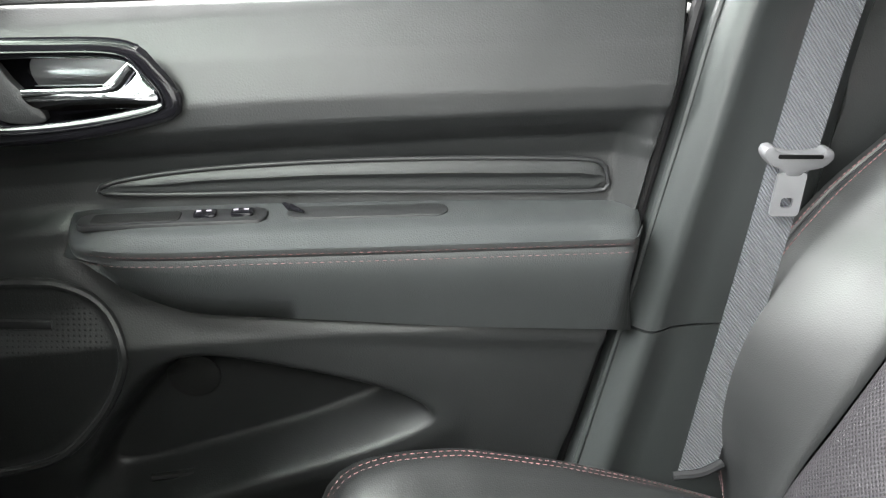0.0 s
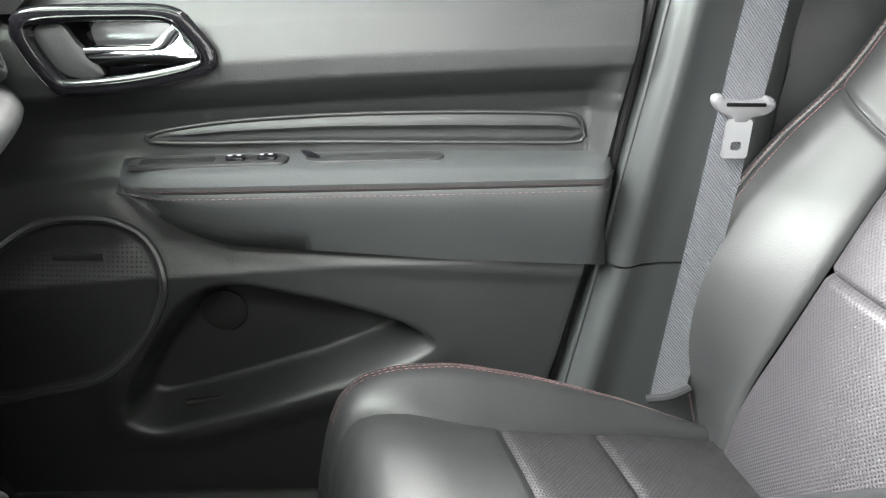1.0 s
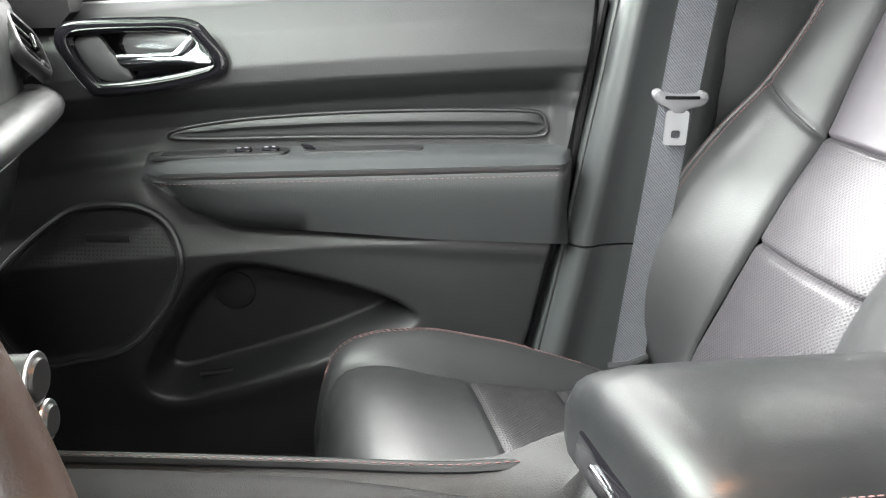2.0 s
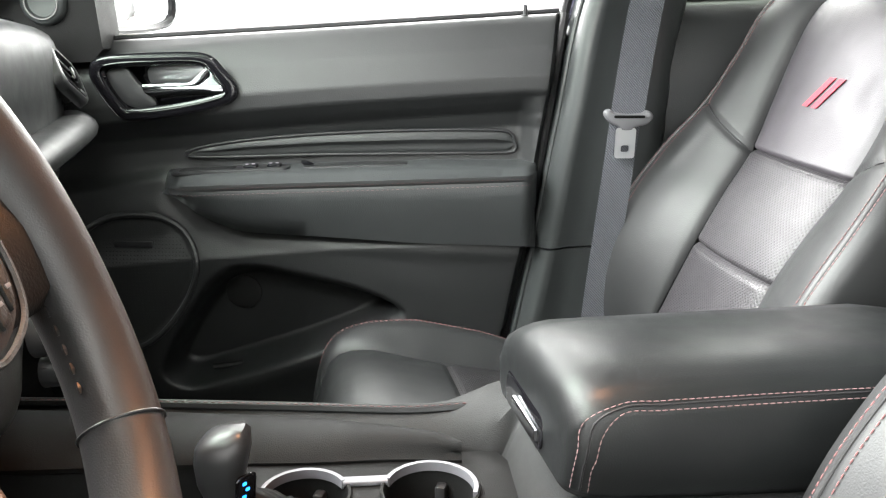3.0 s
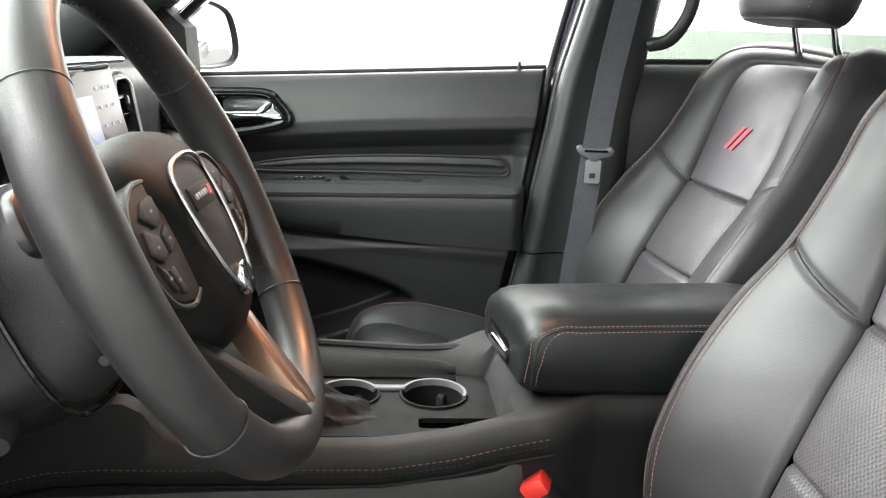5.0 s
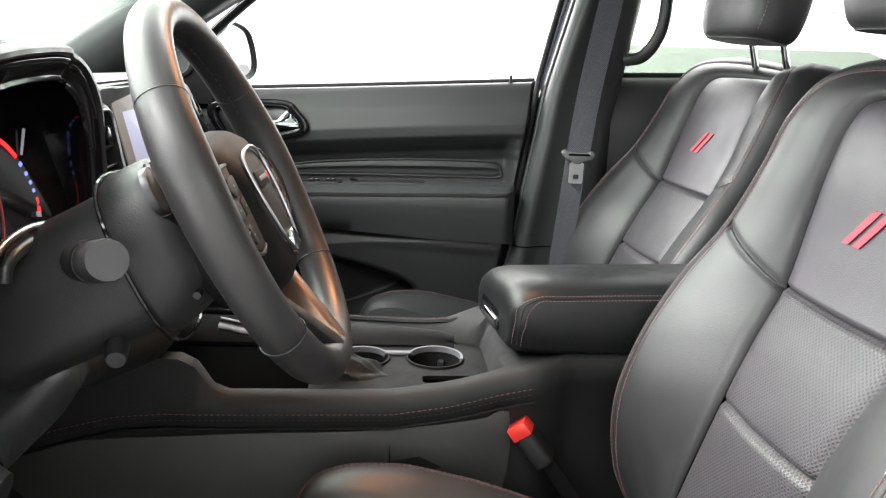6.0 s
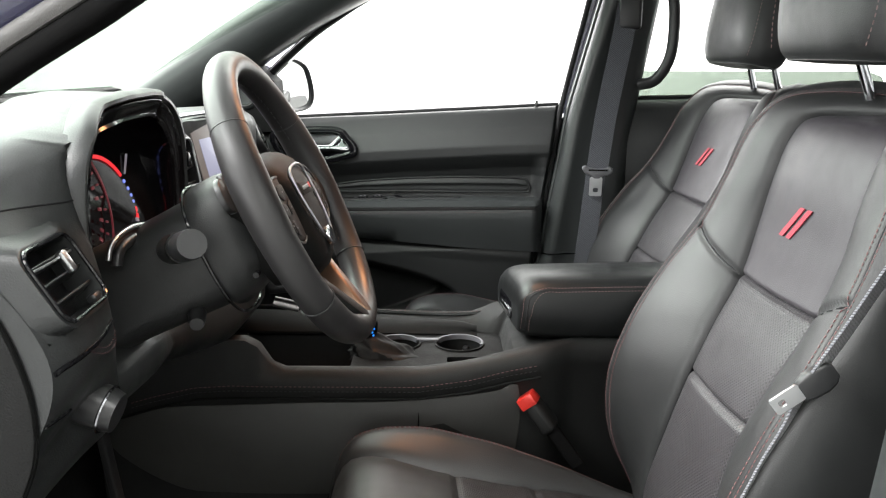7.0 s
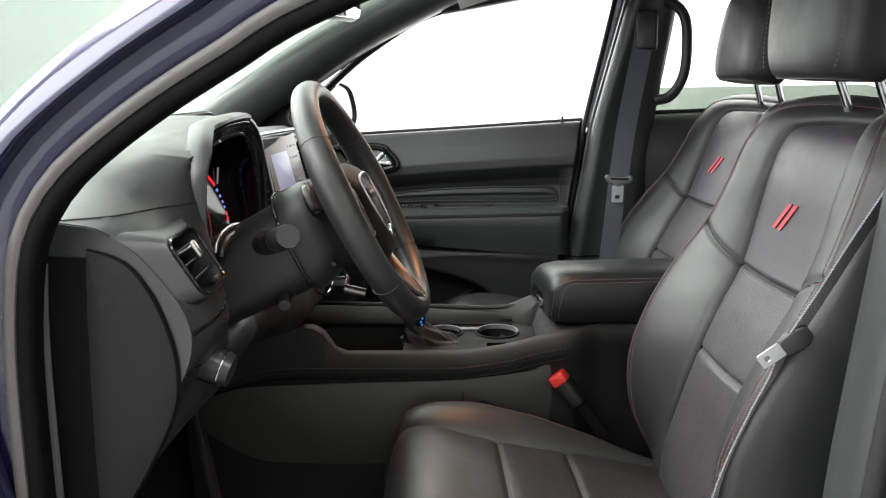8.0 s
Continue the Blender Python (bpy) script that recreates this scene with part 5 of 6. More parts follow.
for s in (-1, 1):
    arm = wpart("spoke", loft("spoke", [[wh(s * x, u + du, o + do) for du, do in ((0.036 * k, 0), (0.028 * k, 0.007), (0.0, 0.009), (-0.034 * k, 0.007), (-0.042 * k, 0), (-0.034 * k, -0.012), (0, -0.016), (0.028 * k, -0.012))] for x, u, o, k in ((0.045, 0.000, -0.018, 0.95), (0.09, -0.002, -0.016, 0.90), (0.125, -0.004, -0.012, 0.82), (0.150, -0.004, -0.004, 0.80), (0.166, -0.002, 0.0, 0.70))], True, 50), PLASTIC_LOW)
    pod = part("button_pod", plate("button_pod", curve([(s * a, b) for a, b in ((0.060, 0.032), (0.092, 0.031), (0.116, 0.018), (0.124, -0.006), (0.112, -0.030), (0.084, -0.040), (0.062, -0.036))], 48, True), lambda a, b, c: wh(a, b, -0.009 + c), 0.014, 0.004), RUBBER, arm)
    for outline in (((0.070, 0.026), (0.094, 0.025), (0.108, 0.016), (0.088, 0.006), (0.070, 0.012)), ((0.070, 0.008), (0.086, 0.003), (0.086, -0.010), (0.070, -0.008)), ((0.090, 0.003), (0.112, 0.012), (0.119, -0.004), (0.104, -0.012), (0.090, -0.010)), ((0.092, -0.014), (0.103, -0.016), (0.100, -0.032), (0.090, -0.034)), ((0.106, -0.015), (0.117, -0.008), (0.109, -0.027), (0.103, -0.030))):
        key = np.array([(s * a, b) for a, b in outline])
        part("thumb_button", plate("thumb_button", np.vstack([a + (b - a) * k for a, b in zip(key.mean(0) + (key - key.mean(0)) * 0.93, key.mean(0) + (np.roll(key, -1, 0) - key.mean(0)) * 0.93) for k in (0.12, 0.88)]), lambda a, b, c: wh(a, b, 0.0036 + c), 0.0034, 0.0012, 0.0004), PLASTIC_LOW, pod)
        mid = key.mean(0)
        part("button_mark", plate("button_mark", [(mid[0] + a, mid[1] + b) for a, b in rrect(0.0042, 0.0018, 0.0004)], lambda a, b, c: wh(a, b, 0.0070 + c), 0.0005, 0.0001), CUP_SILVER, pod)
    part("pod_trim", sweep("pod_trim", [wh(s * a, b, 0.0042) for a, b in curve([(0.062, 0.034), (0.094, 0.033), (0.118, 0.019), (0.126, -0.006), (0.114, -0.032), (0.085, -0.042), (0.064, -0.038)], 40)], circle(0.0016, 6), tuple(WH.to_3x3() @ Vector((1, 0, 0)))), PLASTIC, pod)
    lowarm = [(0.044, -0.072), (0.068, -0.066), (0.052, -0.100), (0.028, -0.148), (0.012, -0.160), (0.002, -0.150), (0.018, -0.118), (0.034, -0.092)]
    # Twin spokes: warm light painted into the right one, shade into the left.
    wpart("lower_spoke", plate("lower_spoke", curve([(s * a, b) for a, b in lowarm], 44, True), lambda a, b, c: wh(a, b, -0.034 + c + 0.34 * max(0.0, -b - 0.066)), 0.020, 0.004), WARM_SPOKE if s > 0 else PLASTIC_LOW, "satin metal lower spoke, warm glow in its colour" if s > 0 else "lower spoke, shade in its dark grey colour")
    pad = curve([(s * 0.092, 0.050), (s * 0.136, 0.056), (s * 0.144, 0.026), (s * 0.110, 0.020)], 24, True)
    wpart("shift_paddle", plate("shift_paddle", pad, lambda a, b, c: wh(a, b, -0.040 + c), 0.006, 0.002), SATIN)

wpart("spoke_tip", plate("spoke_tip", curve([(-0.022, -0.144), (0.0, -0.147), (0.022, -0.144), (0.027, -0.160), (0.0, -0.166), (-0.027, -0.160)], 40, True), lambda a, b, c: wh(a, b, -0.012 + c), 0.020, 0.005), DARK_SILVER, "satin grey tip of the lower spokes")

# ---- steering column ----
col = thing("steering_column", "black plastic steering column with stalk and tilt lever", "steering column", (-0.2, -0.376, 1.07))
ci = Matrix.Translation((0.2, 0.376, -1.07))
rings = []
for o, ry, rz, dz in ((-0.045, 0.050, 0.048, 0), (-0.058, 0.068, 0.064, 0), (-0.075, 0.074, 0.070, -0.003), (-0.10, 0.076, 0.074, -0.008), (-0.107, 0.075, 0.072, -0.009), (-0.110, 0.070, 0.066, -0.010), (-0.15, 0.074, 0.064, -0.010), (-0.22, 0.082, 0.062, -0.010), (-0.30, 0.088, 0.062, -0.008)):
    rings.append([wh(ry * math.copysign(abs(math.cos(a)) ** 0.7, math.cos(a)), dz + rz * math.copysign(abs(math.sin(a)) ** 0.7, math.sin(a)), o) for a in np.linspace(0, 2 * math.pi, 40, endpoint=False)])
shroud = under(part("shroud", loft("shroud", rings, True, 50), PLASTIC, col), ci)
part("shroud_joint", sweep("shroud_joint", [tuple(Vector(p) * 1.0) for p in (wh(0.0785 * math.copysign(abs(math.cos(a)) ** 0.7, math.cos(a)), -0.012 + 0.079 * math.copysign(abs(math.sin(a)) ** 0.7, math.sin(a)), -0.105) for a in np.linspace(0, 2 * math.pi, 40, endpoint=False))], circle(0.0018, 6), (1, 0, 0.3), True), GLOSS, shroud)
stalk = under(part("stalk", sweep("stalk", curve([(-0.238, -0.50, 1.106), (-0.205, -0.560, 1.122), (-0.166, -0.624, 1.140), (-0.152, -0.646, 1.147)], 20), circle(0.0155, 20), (0, 0, 1), False, list(np.linspace(0.75, 1.05, 8)) + [1.05] * 5 + [1.0] * 6 + [0.94]), SATIN, col, "grey indicator stalk"), ci)
part("stalk_ring", sweep("stalk_ring", [(-0.182, -0.598, 1.1325), (-0.176, -0.608, 1.1353)], circle(0.0166, 20), (0, 0, 1)), PLASTIC_LOW, stalk)
under(part("paddle_edge", sweep("paddle_edge", curve([(-0.146, -0.576, 1.203), (-0.140, -0.578, 1.187), (-0.131, -0.580, 1.165)], 12), circle(0.0036, 8), (0, 1, 0)), SILVER, col), ci)
under(part("shroud_screw", sweep("shroud_screw", [(-0.124, -0.528, 1.090), (-0.124, -0.536, 1.089)], circle(0.0035, 10), (0, 0, 1)), GLOSS, col), ci)
under(part("tilt_lever", sweep("tilt_lever", curve([(-0.232, -0.455, 1.058), (-0.208, -0.500, 1.044), (-0.198, -0.520, 1.038), (-0.192, -0.540, 1.032)], 16), circle(0.010, 14), (0, 0, 1), False, [0.6] * 8 + [0.75, 0.9, 1.0, 1.05, 1.05, 1.0, 0.95, 0.8]), SATIN, col), ci)
under(part("ignition_switch", sweep("ignition_switch", [wh(0.03, -0.10, -0.09), wh(0.032, -0.120, -0.066)], circle(0.0065, 18), (0, 1, 0)), DARK_SILVER, col, "chrome ignition surround"), ci)

# ---- dashboard ----
dash = thing("dashboard", "black dashboard with deep instrument hood, vents and lit screen", "dashboard", (-0.4, -0.1, 0.72))
di = Matrix.Translation((0.4, 0.1, -0.72))


def hpart(name, me, mat, label=""):
    return under(part(name, me, mat, dash, label), di)


STATIONS = [
    (-0.802, 1.188, (-0.222, 1.182), (-0.166, 1.144), (-0.124, 1.064), (-0.172, 0.955), (-0.28, 0.74)),
    (-0.770, 1.200, (-0.216, 1.194), (-0.156, 1.156), (-0.114, 1.066), (-0.182, 0.953), (-0.29, 0.74)),
    (-0.720, 1.222, (-0.222, 1.215), (-0.164, 1.162), (-0.120, 1.064), (-0.198, 0.950), (-0.30, 0.74)),
    (-0.695, 1.236, (-0.200, 1.230), (-0.158, 1.166), (-0.126, 1.060), (-0.170, 0.946), (-0.33, 0.74)),
    (-0.672, 1.245, (-0.180, 1.238), (-0.154, 1.180), (-0.130, 1.054), (-0.168, 0.945), (-0.36, 0.76)),
    (-0.652, 1.252, (-0.164, 1.245), (-0.162, 1.205), (-0.142, 1.055), (-0.166, 0.945), (-0.40, 0.79)),
    (-0.634, 1.259, (-0.158, 1.250), (-0.262, 1.230), (-0.190, 1.056), (-0.165, 0.945), (-0.42, 0.80)),
    (-0.540, 1.278, (-0.156, 1.269), (-0.295, 1.244), (-0.230, 1.056), (-0.167, 0.945), (-0.42, 0.80)),
    (-0.450, 1.282, (-0.168, 1.273), (-0.300, 1.246), (-0.240, 1.056), (-0.170, 0.945), (-0.42, 0.80)),
    (-0.345, 1.274, (-0.186, 1.265), (-0.300, 1.240), (-0.270, 1.056), (-0.200, 0.930), (-0.45, 0.86)),
    (-0.306, 1.256, (-0.220, 1.246), (-0.262, 1.205), (-0.245, 1.060), (-0.225, 0.915), (-0.48, 0.87)),
    (-0.278, 1.240, (-0.252, 1.230), (-0.262, 1.190), (-0.238, 1.060), (-0.222, 0.908), (-0.50, 0.87)),
    (-0.185, 1.236, (-0.262, 1.226), (-0.268, 1.190), (-0.235, 1.060), (-0.205, 0.895), (-0.50, 0.865)),
    (0.000, 1.230, (-0.274, 1.222), (-0.272, 1.190), (-0.240, 1.060), (-0.215, 0.895), (-0.50, 0.865)),
    (0.120, 1.228, (-0.290, 1.220), (-0.284, 1.190), (-0.260, 1.060), (-0.250, 0.930), (-0.28, 0.74)),
    (0.170, 1.226, (-0.330, 1.218), (-0.320, 1.180), (-0.330, 1.060), (-0.370, 0.930), (-0.46, 0.74)),
    (0.400, 1.220, (-0.380, 1.210), (-0.360, 1.175), (-0.365, 1.060), (-0.410, 0.930), (-0.50, 0.74)),
    (0.560, 1.205, (-0.425, 1.195), (-0.400, 1.165), (-0.405, 1.060), (-0.440, 0.930), (-0.52, 0.74)),
    (0.615, 1.190, (-0.455, 1.180), (-0.435, 1.155), (-0.435, 1.060), (-0.470, 0.930), (-0.54, 0.74)),
]


def dash_ring(row):
    y, top, crest, a, b, c, d = row
    pts = [(-1.02, 0.74), (-1.02, 1.13), (-0.92, top - 0.055), (-0.70, top - 0.020), (-0.45, top - 0.003), (crest[0] - 0.05, top), crest, a, b, c, d]
    dense = curve(pts[2:], 500)
    k = int(np.hypot(dense[:, 0] - crest[0], dense[:, 1] - crest[1]).argmin())
    pick = np.r_[np.linspace(0, k, 17)[:-1], np.linspace(k, 499, 48)].astype(int)
    return [(x, y, z) for x, z in [pts[0], pts[1]] + [tuple(dense[i]) for i in pick]]


rows = np.array([[r[0], r[1], *r[2], *r[3], *r[4], *r[5], *r[6]] for r in STATIONS])
ys = np.r_[np.linspace(-0.802, -0.17, 110), np.linspace(-0.155, 0.615, 50)]
fine = np.linspace(-0.802, 0.615, 700)
soft = {}
for k in range(1, 12):
    line = np.interp(fine, rows[:, 0], rows[:, k])
    pad_ = np.r_[2 * line[0] - line[60:0:-1], line, 2 * line[-1] - line[-2:-62:-1]]
    g = np.exp(-0.5 * (np.arange(-60, 61) * (fine[1] - fine[0]) / 0.013) ** 2)
    soft[k] = np.convolve(pad_, g / g.sum(), "valid")
dash_rings = []
for y in ys:
    v = [float(np.interp(y, fine, soft[k])) for k in range(1, 12)]
    dash_rings.append(dash_ring((y, v[0], v[1:3], v[3:5], v[5:7], v[7:9], v[9:11])))
body = hpart("dash_body", loft("dash_body", dash_rings, True, 50), VINYL)

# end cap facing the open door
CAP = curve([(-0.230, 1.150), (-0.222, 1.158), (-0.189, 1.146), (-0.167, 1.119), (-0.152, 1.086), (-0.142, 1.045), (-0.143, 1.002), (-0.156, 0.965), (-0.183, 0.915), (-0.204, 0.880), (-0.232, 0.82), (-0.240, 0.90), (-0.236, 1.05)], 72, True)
hpart("end_cap", plate("end_cap", CAP, lambda a, b, c: (a, -0.803 - c, b), 0.005, 0.002, 0.003), SHADED_CAP, "grained black end cap of the dashboard")
hpart("cap_joint", sweep("cap_joint", [(a, -0.8035, b) for a, b in CAP], circle(0.0022, 6), (0, 1, 0), True), JOINT_SHADE)
# Sheet painted near-black as shade: the hinge cavity itself is not cut.
hpart("hinge_gap", plate("hinge_gap", [(-0.34, 0.80), (-0.228, 0.80), (-0.228, 1.152), (-0.34, 1.158)], lambda a, b, c: (a, -0.803 - c, b), 0.003, 0.001), JOINT_SHADE)


def dash_on(y, z, out=0.001):
    """A point on the dashboard's face at a given side place and height."""
    i = int(np.clip(np.searchsorted(ys, y) - 1, 0, len(ys) - 2))
    near = []
    for r in (np.array(dash_rings[i]), np.array(dash_rings[i + 1])):
        r = r[int(r[:, 2].argmax()):]
        near.append(float(np.interp(-z, -r[:, 2], r[:, 0])))
    k = (y - ys[i]) / (ys[i + 1] - ys[i])
    return (near[0] + (near[1] - near[0]) * float(k) + out, float(y), float(z))


hpart("pad_seam", sweep("pad_seam", [dash_on(max(y, -0.800), z, 0.0) for y, z in curve([(-0.864, 1.175), (-0.827, 1.186), (-0.758, 1.192), (-0.66, 1.192)], 30)], circle(0.0011, 6), (0, 0, 1)), RUBBER)
hpart("panel_joint", sweep("panel_joint", [dash_on(y, z, 0.0) for y, z in curve([(-0.8, 1.07), (-0.789, 1.073), (-0.76, 1.077), (-0.723, 1.079), (-0.689, 1.081)], 24)], circle(0.0026, 6), (0, 0, 1)), GLOSS)
for ya, yb, z in ((-0.800, -0.762, 1.024), (-0.800, -0.765, 0.962)):
    hpart("knee_joint", sweep("knee_joint", [dash_on(y, z, 0.0) for y in np.linspace(ya, yb, 8)], circle(0.0018, 6), (0, 0, 1)), GLOSS)
switch_at = pose(-0.138, -0.700, 1.000, 0, 20, 0)
lsw = hpart("lamp_switch", sweep("lamp_switch", [tuple(switch_at @ Vector((a, 0, 0))) for a in (-0.02, 0.004, 0.016)], circle(0.019, 24), (0, 0, 1), False, [1.2, 1.15, 1.0]), SATIN, "black rotary lamp switch")
part("switch_ring", sweep("switch_ring", [tuple(switch_at @ Vector((0.005, a, b))) for a, b in circle(0.0225, 28)], circle(0.0016, 6), tuple(switch_at.to_3x3() @ Vector((1, 0, 0))), True), CHROME, lsw)
for line in ([(-0.761, 1.077), (-0.732, 1.065), (-0.703, 1.058), (-0.676, 1.058), (-0.653, 1.065), (-0.641, 1.076)], [(-0.755, 1.08), (-0.731, 1.07), (-0.704, 1.064), (-0.68, 1.066), (-0.661, 1.072)]):
    stitches("bolster_stitching", [dash_on(y, z, 0.0008) for y, z in curve(line, 30)], THREAD_DARK, body, r=0.0006)


# vents
def vent(name, m, w, h, fins, label, rim=None, tab=GLOSS, flush=False):
    at = lambda c, k: [tuple(m @ Vector((c, a, b))) for a, b in rrect(w + k, h + k, 0.014 + k * 0.4, 5)]
    # the opening goes through the dashboard's skin
    bm = bmesh.new()
    bm.from_mesh(body.data)
    mi = m.inverted()
    gone = []
    for fc in bm.faces:
        q = mi @ fc.calc_center_median()
        if abs(q.x) < 0.05 and abs(q.y) < w / 2 + 0.003 and abs(q.z) < h / 2 + 0.003:
            gone.append(fc)
    bmesh.ops.delete(bm, geom=gone, context="FACES")
    bm.to_mesh(body.data)
    bm.free()
    rings = [at(-0.012, 0.022), at(-0.002, 0.018)]
    if flush:
        rings = [[dash_on(max(q[1], -0.801), q[2], e) for q in at(0.0, k)] for k, e in ((0.040, -0.001), (0.024, 0.0002))]
    rings += [at(0.0022, 0.010), at(0.0026, 0.005), at(0.0020, 0.001), at(-0.006, -0.001), at(-0.030, -0.004)]
    v = hpart(name, loft(name, rings, False, 60), VINYL if flush else SATIN, label)
    part("vent_back", plate("vent_back", rrect(w, h, 0.012), lambda a, b, c: tuple(m @ Vector((c - 0.030, a, b))), 0.004, 0.001), RUBBER, v)
    if rim:
        part("vent_frame", sweep("vent_frame", at(0.0036, 0.000), circle(0.0020, 8), tuple(m.to_3x3() @ Vector((1, 0, 0))), True), rim, v)
    for k in range(fins):
        z = -h / 2 + h * (k + 1) / (fins + 1)
        part("fin", rbox((0.016, w - 0.004, 0.0026), 0.001, 1, m @ pose(-0.009, 0, z, 0, -18, 0)), SATIN, v)
    part("vent_chrome", sweep("vent_chrome", [tuple(m @ Vector((-0.001, a, h * (1 / (fins + 1) - 0.0)))) for a in np.linspace(-w / 2 + 0.004, w / 2 - 0.004, 8)], circle(0.0013, 8), (0, 0, 1)), SILVER, v)
    part("thumb_tab", rbox((0.008, 0.012, 0.022), 0.003, 2, m @ pose(0.000, 0.22 * w, 0.16 * h)), tab, v)
    part("thumb_wheel", rbox((0.010, 0.018, 0.008), 0.003, 2, m @ pose(-0.001, w * 0.28, -h * 0.42)), SATIN, v)
    return v


vent("side_vent", pose(-0.139, -0.745, 1.137, 0, -31, 8), 0.098, 0.068, 3, "black side vent with chrome fin", GLOSS, SILVER, True)
vent("side_vent", pose(-0.384, 0.548, 1.134, 0, -22, 14) @ pose(0, 0, 0, -30, 0, 0), 0.076, 0.050, 3, "black side vent beside the passenger door")
vent("centre_vent", pose(-0.254, -0.200, 1.158, 0, -10, 0), 0.072, 0.090, 3, "narrow vent beside the screen", SILVER)
vent("centre_vent", pose(-0.272, 0.112, 1.158, 0, -10, 0), 0.050, 0.095, 3, "narrow vent beside the screen", SILVER)

# instrument cluster
cl = hpart("instrument_panel", plate("instrument_panel", rrect(0.36, 0.24, 0.03), lambda a, b, c: tuple(pose(-0.268, -0.465, 1.165, 0, -14, 0) @ Vector((c, a, b))), 0.008, 0.003), GLOSS, "instrument panel with red lit dials")
CM = pose(-0.258, -0.446, 1.155, 0, -14, 0)


def arch(a, grow, deep):
    """A point of the instrument opening's arch, grown outwards and set back."""
    c, q = math.cos(radians(a)), math.sin(radians(a))
    y = -0.462 + ((0.175 if c > 0 else 0.205) + grow) * math.copysign(abs(c) ** 0.62, c)
    z = 1.150 + (0.124 + grow) * math.copysign(abs(q) ** 0.62, q)
    return (float(lerp(y, [-0.66, -0.54, -0.38, -0.31, -0.28], [-0.152, -0.150, -0.174, -0.208, -0.222])) - deep, y, z)


turn = np.linspace(-14, 194, 60)
hood = part("cluster_hood", loft("cluster_hood", [[arch(a, g, d) for g, d in ((0.0, 0.004), (0.003, -0.001), (0.007, -0.001), (0.010, 0.004), (0.011, 0.014), (0.008, 0.03), (0.0, 0.03))] for a in turn], True, 50), VINYL, cl)
part("hood_bezel", loft("hood_bezel", [[arch(a, g, d) for g, d in ((0.0, 0.006), (-0.002, 0.002), (-0.005, 0.002), (-0.008, 0.005), (-0.018, 0.010), (-0.021, 0.008), (-0.024, 0.010), (-0.025, 0.018), (-0.026, 0.085), (-0.022, 0.085), (-0.002, 0.03))] for a in turn], True, 50), GLOSS, hood, "gloss black bezel inside the instrument hood")


def dial(cy, cz, r, a0, a1, wide, mat, name):
    path = [tuple(CM @ Vector((0.026, cy + r * math.cos(radians(a)), cz + r * math.sin(radians(a))))) for a in np.linspace(a0, a1, 20)]
    part(name, sweep(name, path, [(-wide, -0.0008), (wide, -0.0008), (wide, 0.0008), (-wide, 0.0008)], tuple(CM.to_3x3() @ Vector((1, 0, 0)))), mat, cl)


# speedometer: red arc, blue figures, red arc again, pale needle
dial(0.008, -0.026, 0.070, 34, 88, 0.0022, DIAL_RED, "dial_arc")
dial(0.008, -0.026, 0.070, -15, -3, 0.0022, DIAL_RED, "dial_arc")
for a in (27, 18, 10, 3):
    dial(0.008, -0.026, 0.069, a - 1.5, a + 1.5, 0.0022, DIAL_BLUE, "dial_mark")
dial(0.008, -0.026, 0.068, -19, -15, 0.0032, DIAL_WHITE, "dial_mark")
part("needle", sweep("needle", [tuple(CM @ Vector((0.027, 0.091, 0.038))), tuple(CM @ Vector((0.027, 0.075, 0.014)))], circle(0.0012, 6), (1, 0, 0)), DIAL_WHITE, cl)
dial(-0.075, -0.005, 0.092, -42, 30, 0.0010, DIAL_DIM, "dial_arc")
for k in range(9):
    a = 44 - 11 * k
    dial(-0.075, -0.005, 0.068, a - 1.6, a + 1.6, 0.0030, DIAL_DIM, "dial_mark")
    dial(-0.075, -0.005, 0.080, a - 0.8, a + 0.8, 0.0022, DIAL_DIM, "dial_mark")

hpart("column_ring", sweep("column_ring", curve([(-0.16, -0.576, 1.111), (-0.16, -0.57, 1.123), (-0.16, -0.552, 1.132), (-0.16, -0.515, 1.136), (-0.16, -0.474, 1.131), (-0.16, -0.428, 1.12)], 30), circle(0.0030, 10), (1, 0, 0)), SILVER)
hpart("column_collar", sweep("column_collar", curve([(-0.158, -0.563, 1.102), (-0.158, -0.558, 1.113), (-0.158, -0.543, 1.121), (-0.158, -0.511, 1.124), (-0.158, -0.476, 1.12), (-0.158, -0.436, 1.11)], 30), circle(0.006, 10), (1, 0, 0)), SATIN)
# touch screen
SM = pose(-0.262, -0.036, 1.165, 0, -14, 0)
scr = hpart("screen_surround", plate("screen_surround", rrect(0.215, 0.128, 0.008), lambda a, b, c: tuple(SM @ Vector((c - 0.010, a, b))), 0.012, 0.002), GLOSS, "gloss black touch screen surround")
part("screen", plate("screen", rrect(0.200, 0.112, 0.004), lambda a, b, c: tuple(SM @ Vector((0.002 + c, a, b))), 0.002, 0.0005), SCREEN_BACK, scr, "lit touch screen")
part("screen_map", plate("screen_map", [(a - 0.026, b) for a, b in rrect(0.100, 0.066, 0.002)], lambda a, b, c: tuple(SM @ Vector((0.004 + c, a, b - 0.004))), 0.0008, 0.0002), SCREEN_MAP, scr, "bright map tile on the screen")
for ia in range(3):
    for ib in range(4):
        part("screen_icon", rbox((0.0008, 0.006, 0.004), 0.0002, 1, SM @ pose(0.0046, 0.042 + ia * 0.020, 0.036 - ib * 0.022)), SCREEN_MAP, scr)
hpart("dash_trim", sweep("dash_trim", curve([(-0.262, -0.205, 1.236), (-0.268, -0.10, 1.234), (-0.270, 0.10, 1.230), (-0.330, 0.18, 1.222)], 30), circle(0.0035, 8), (0, 0, 1)), SILVER)
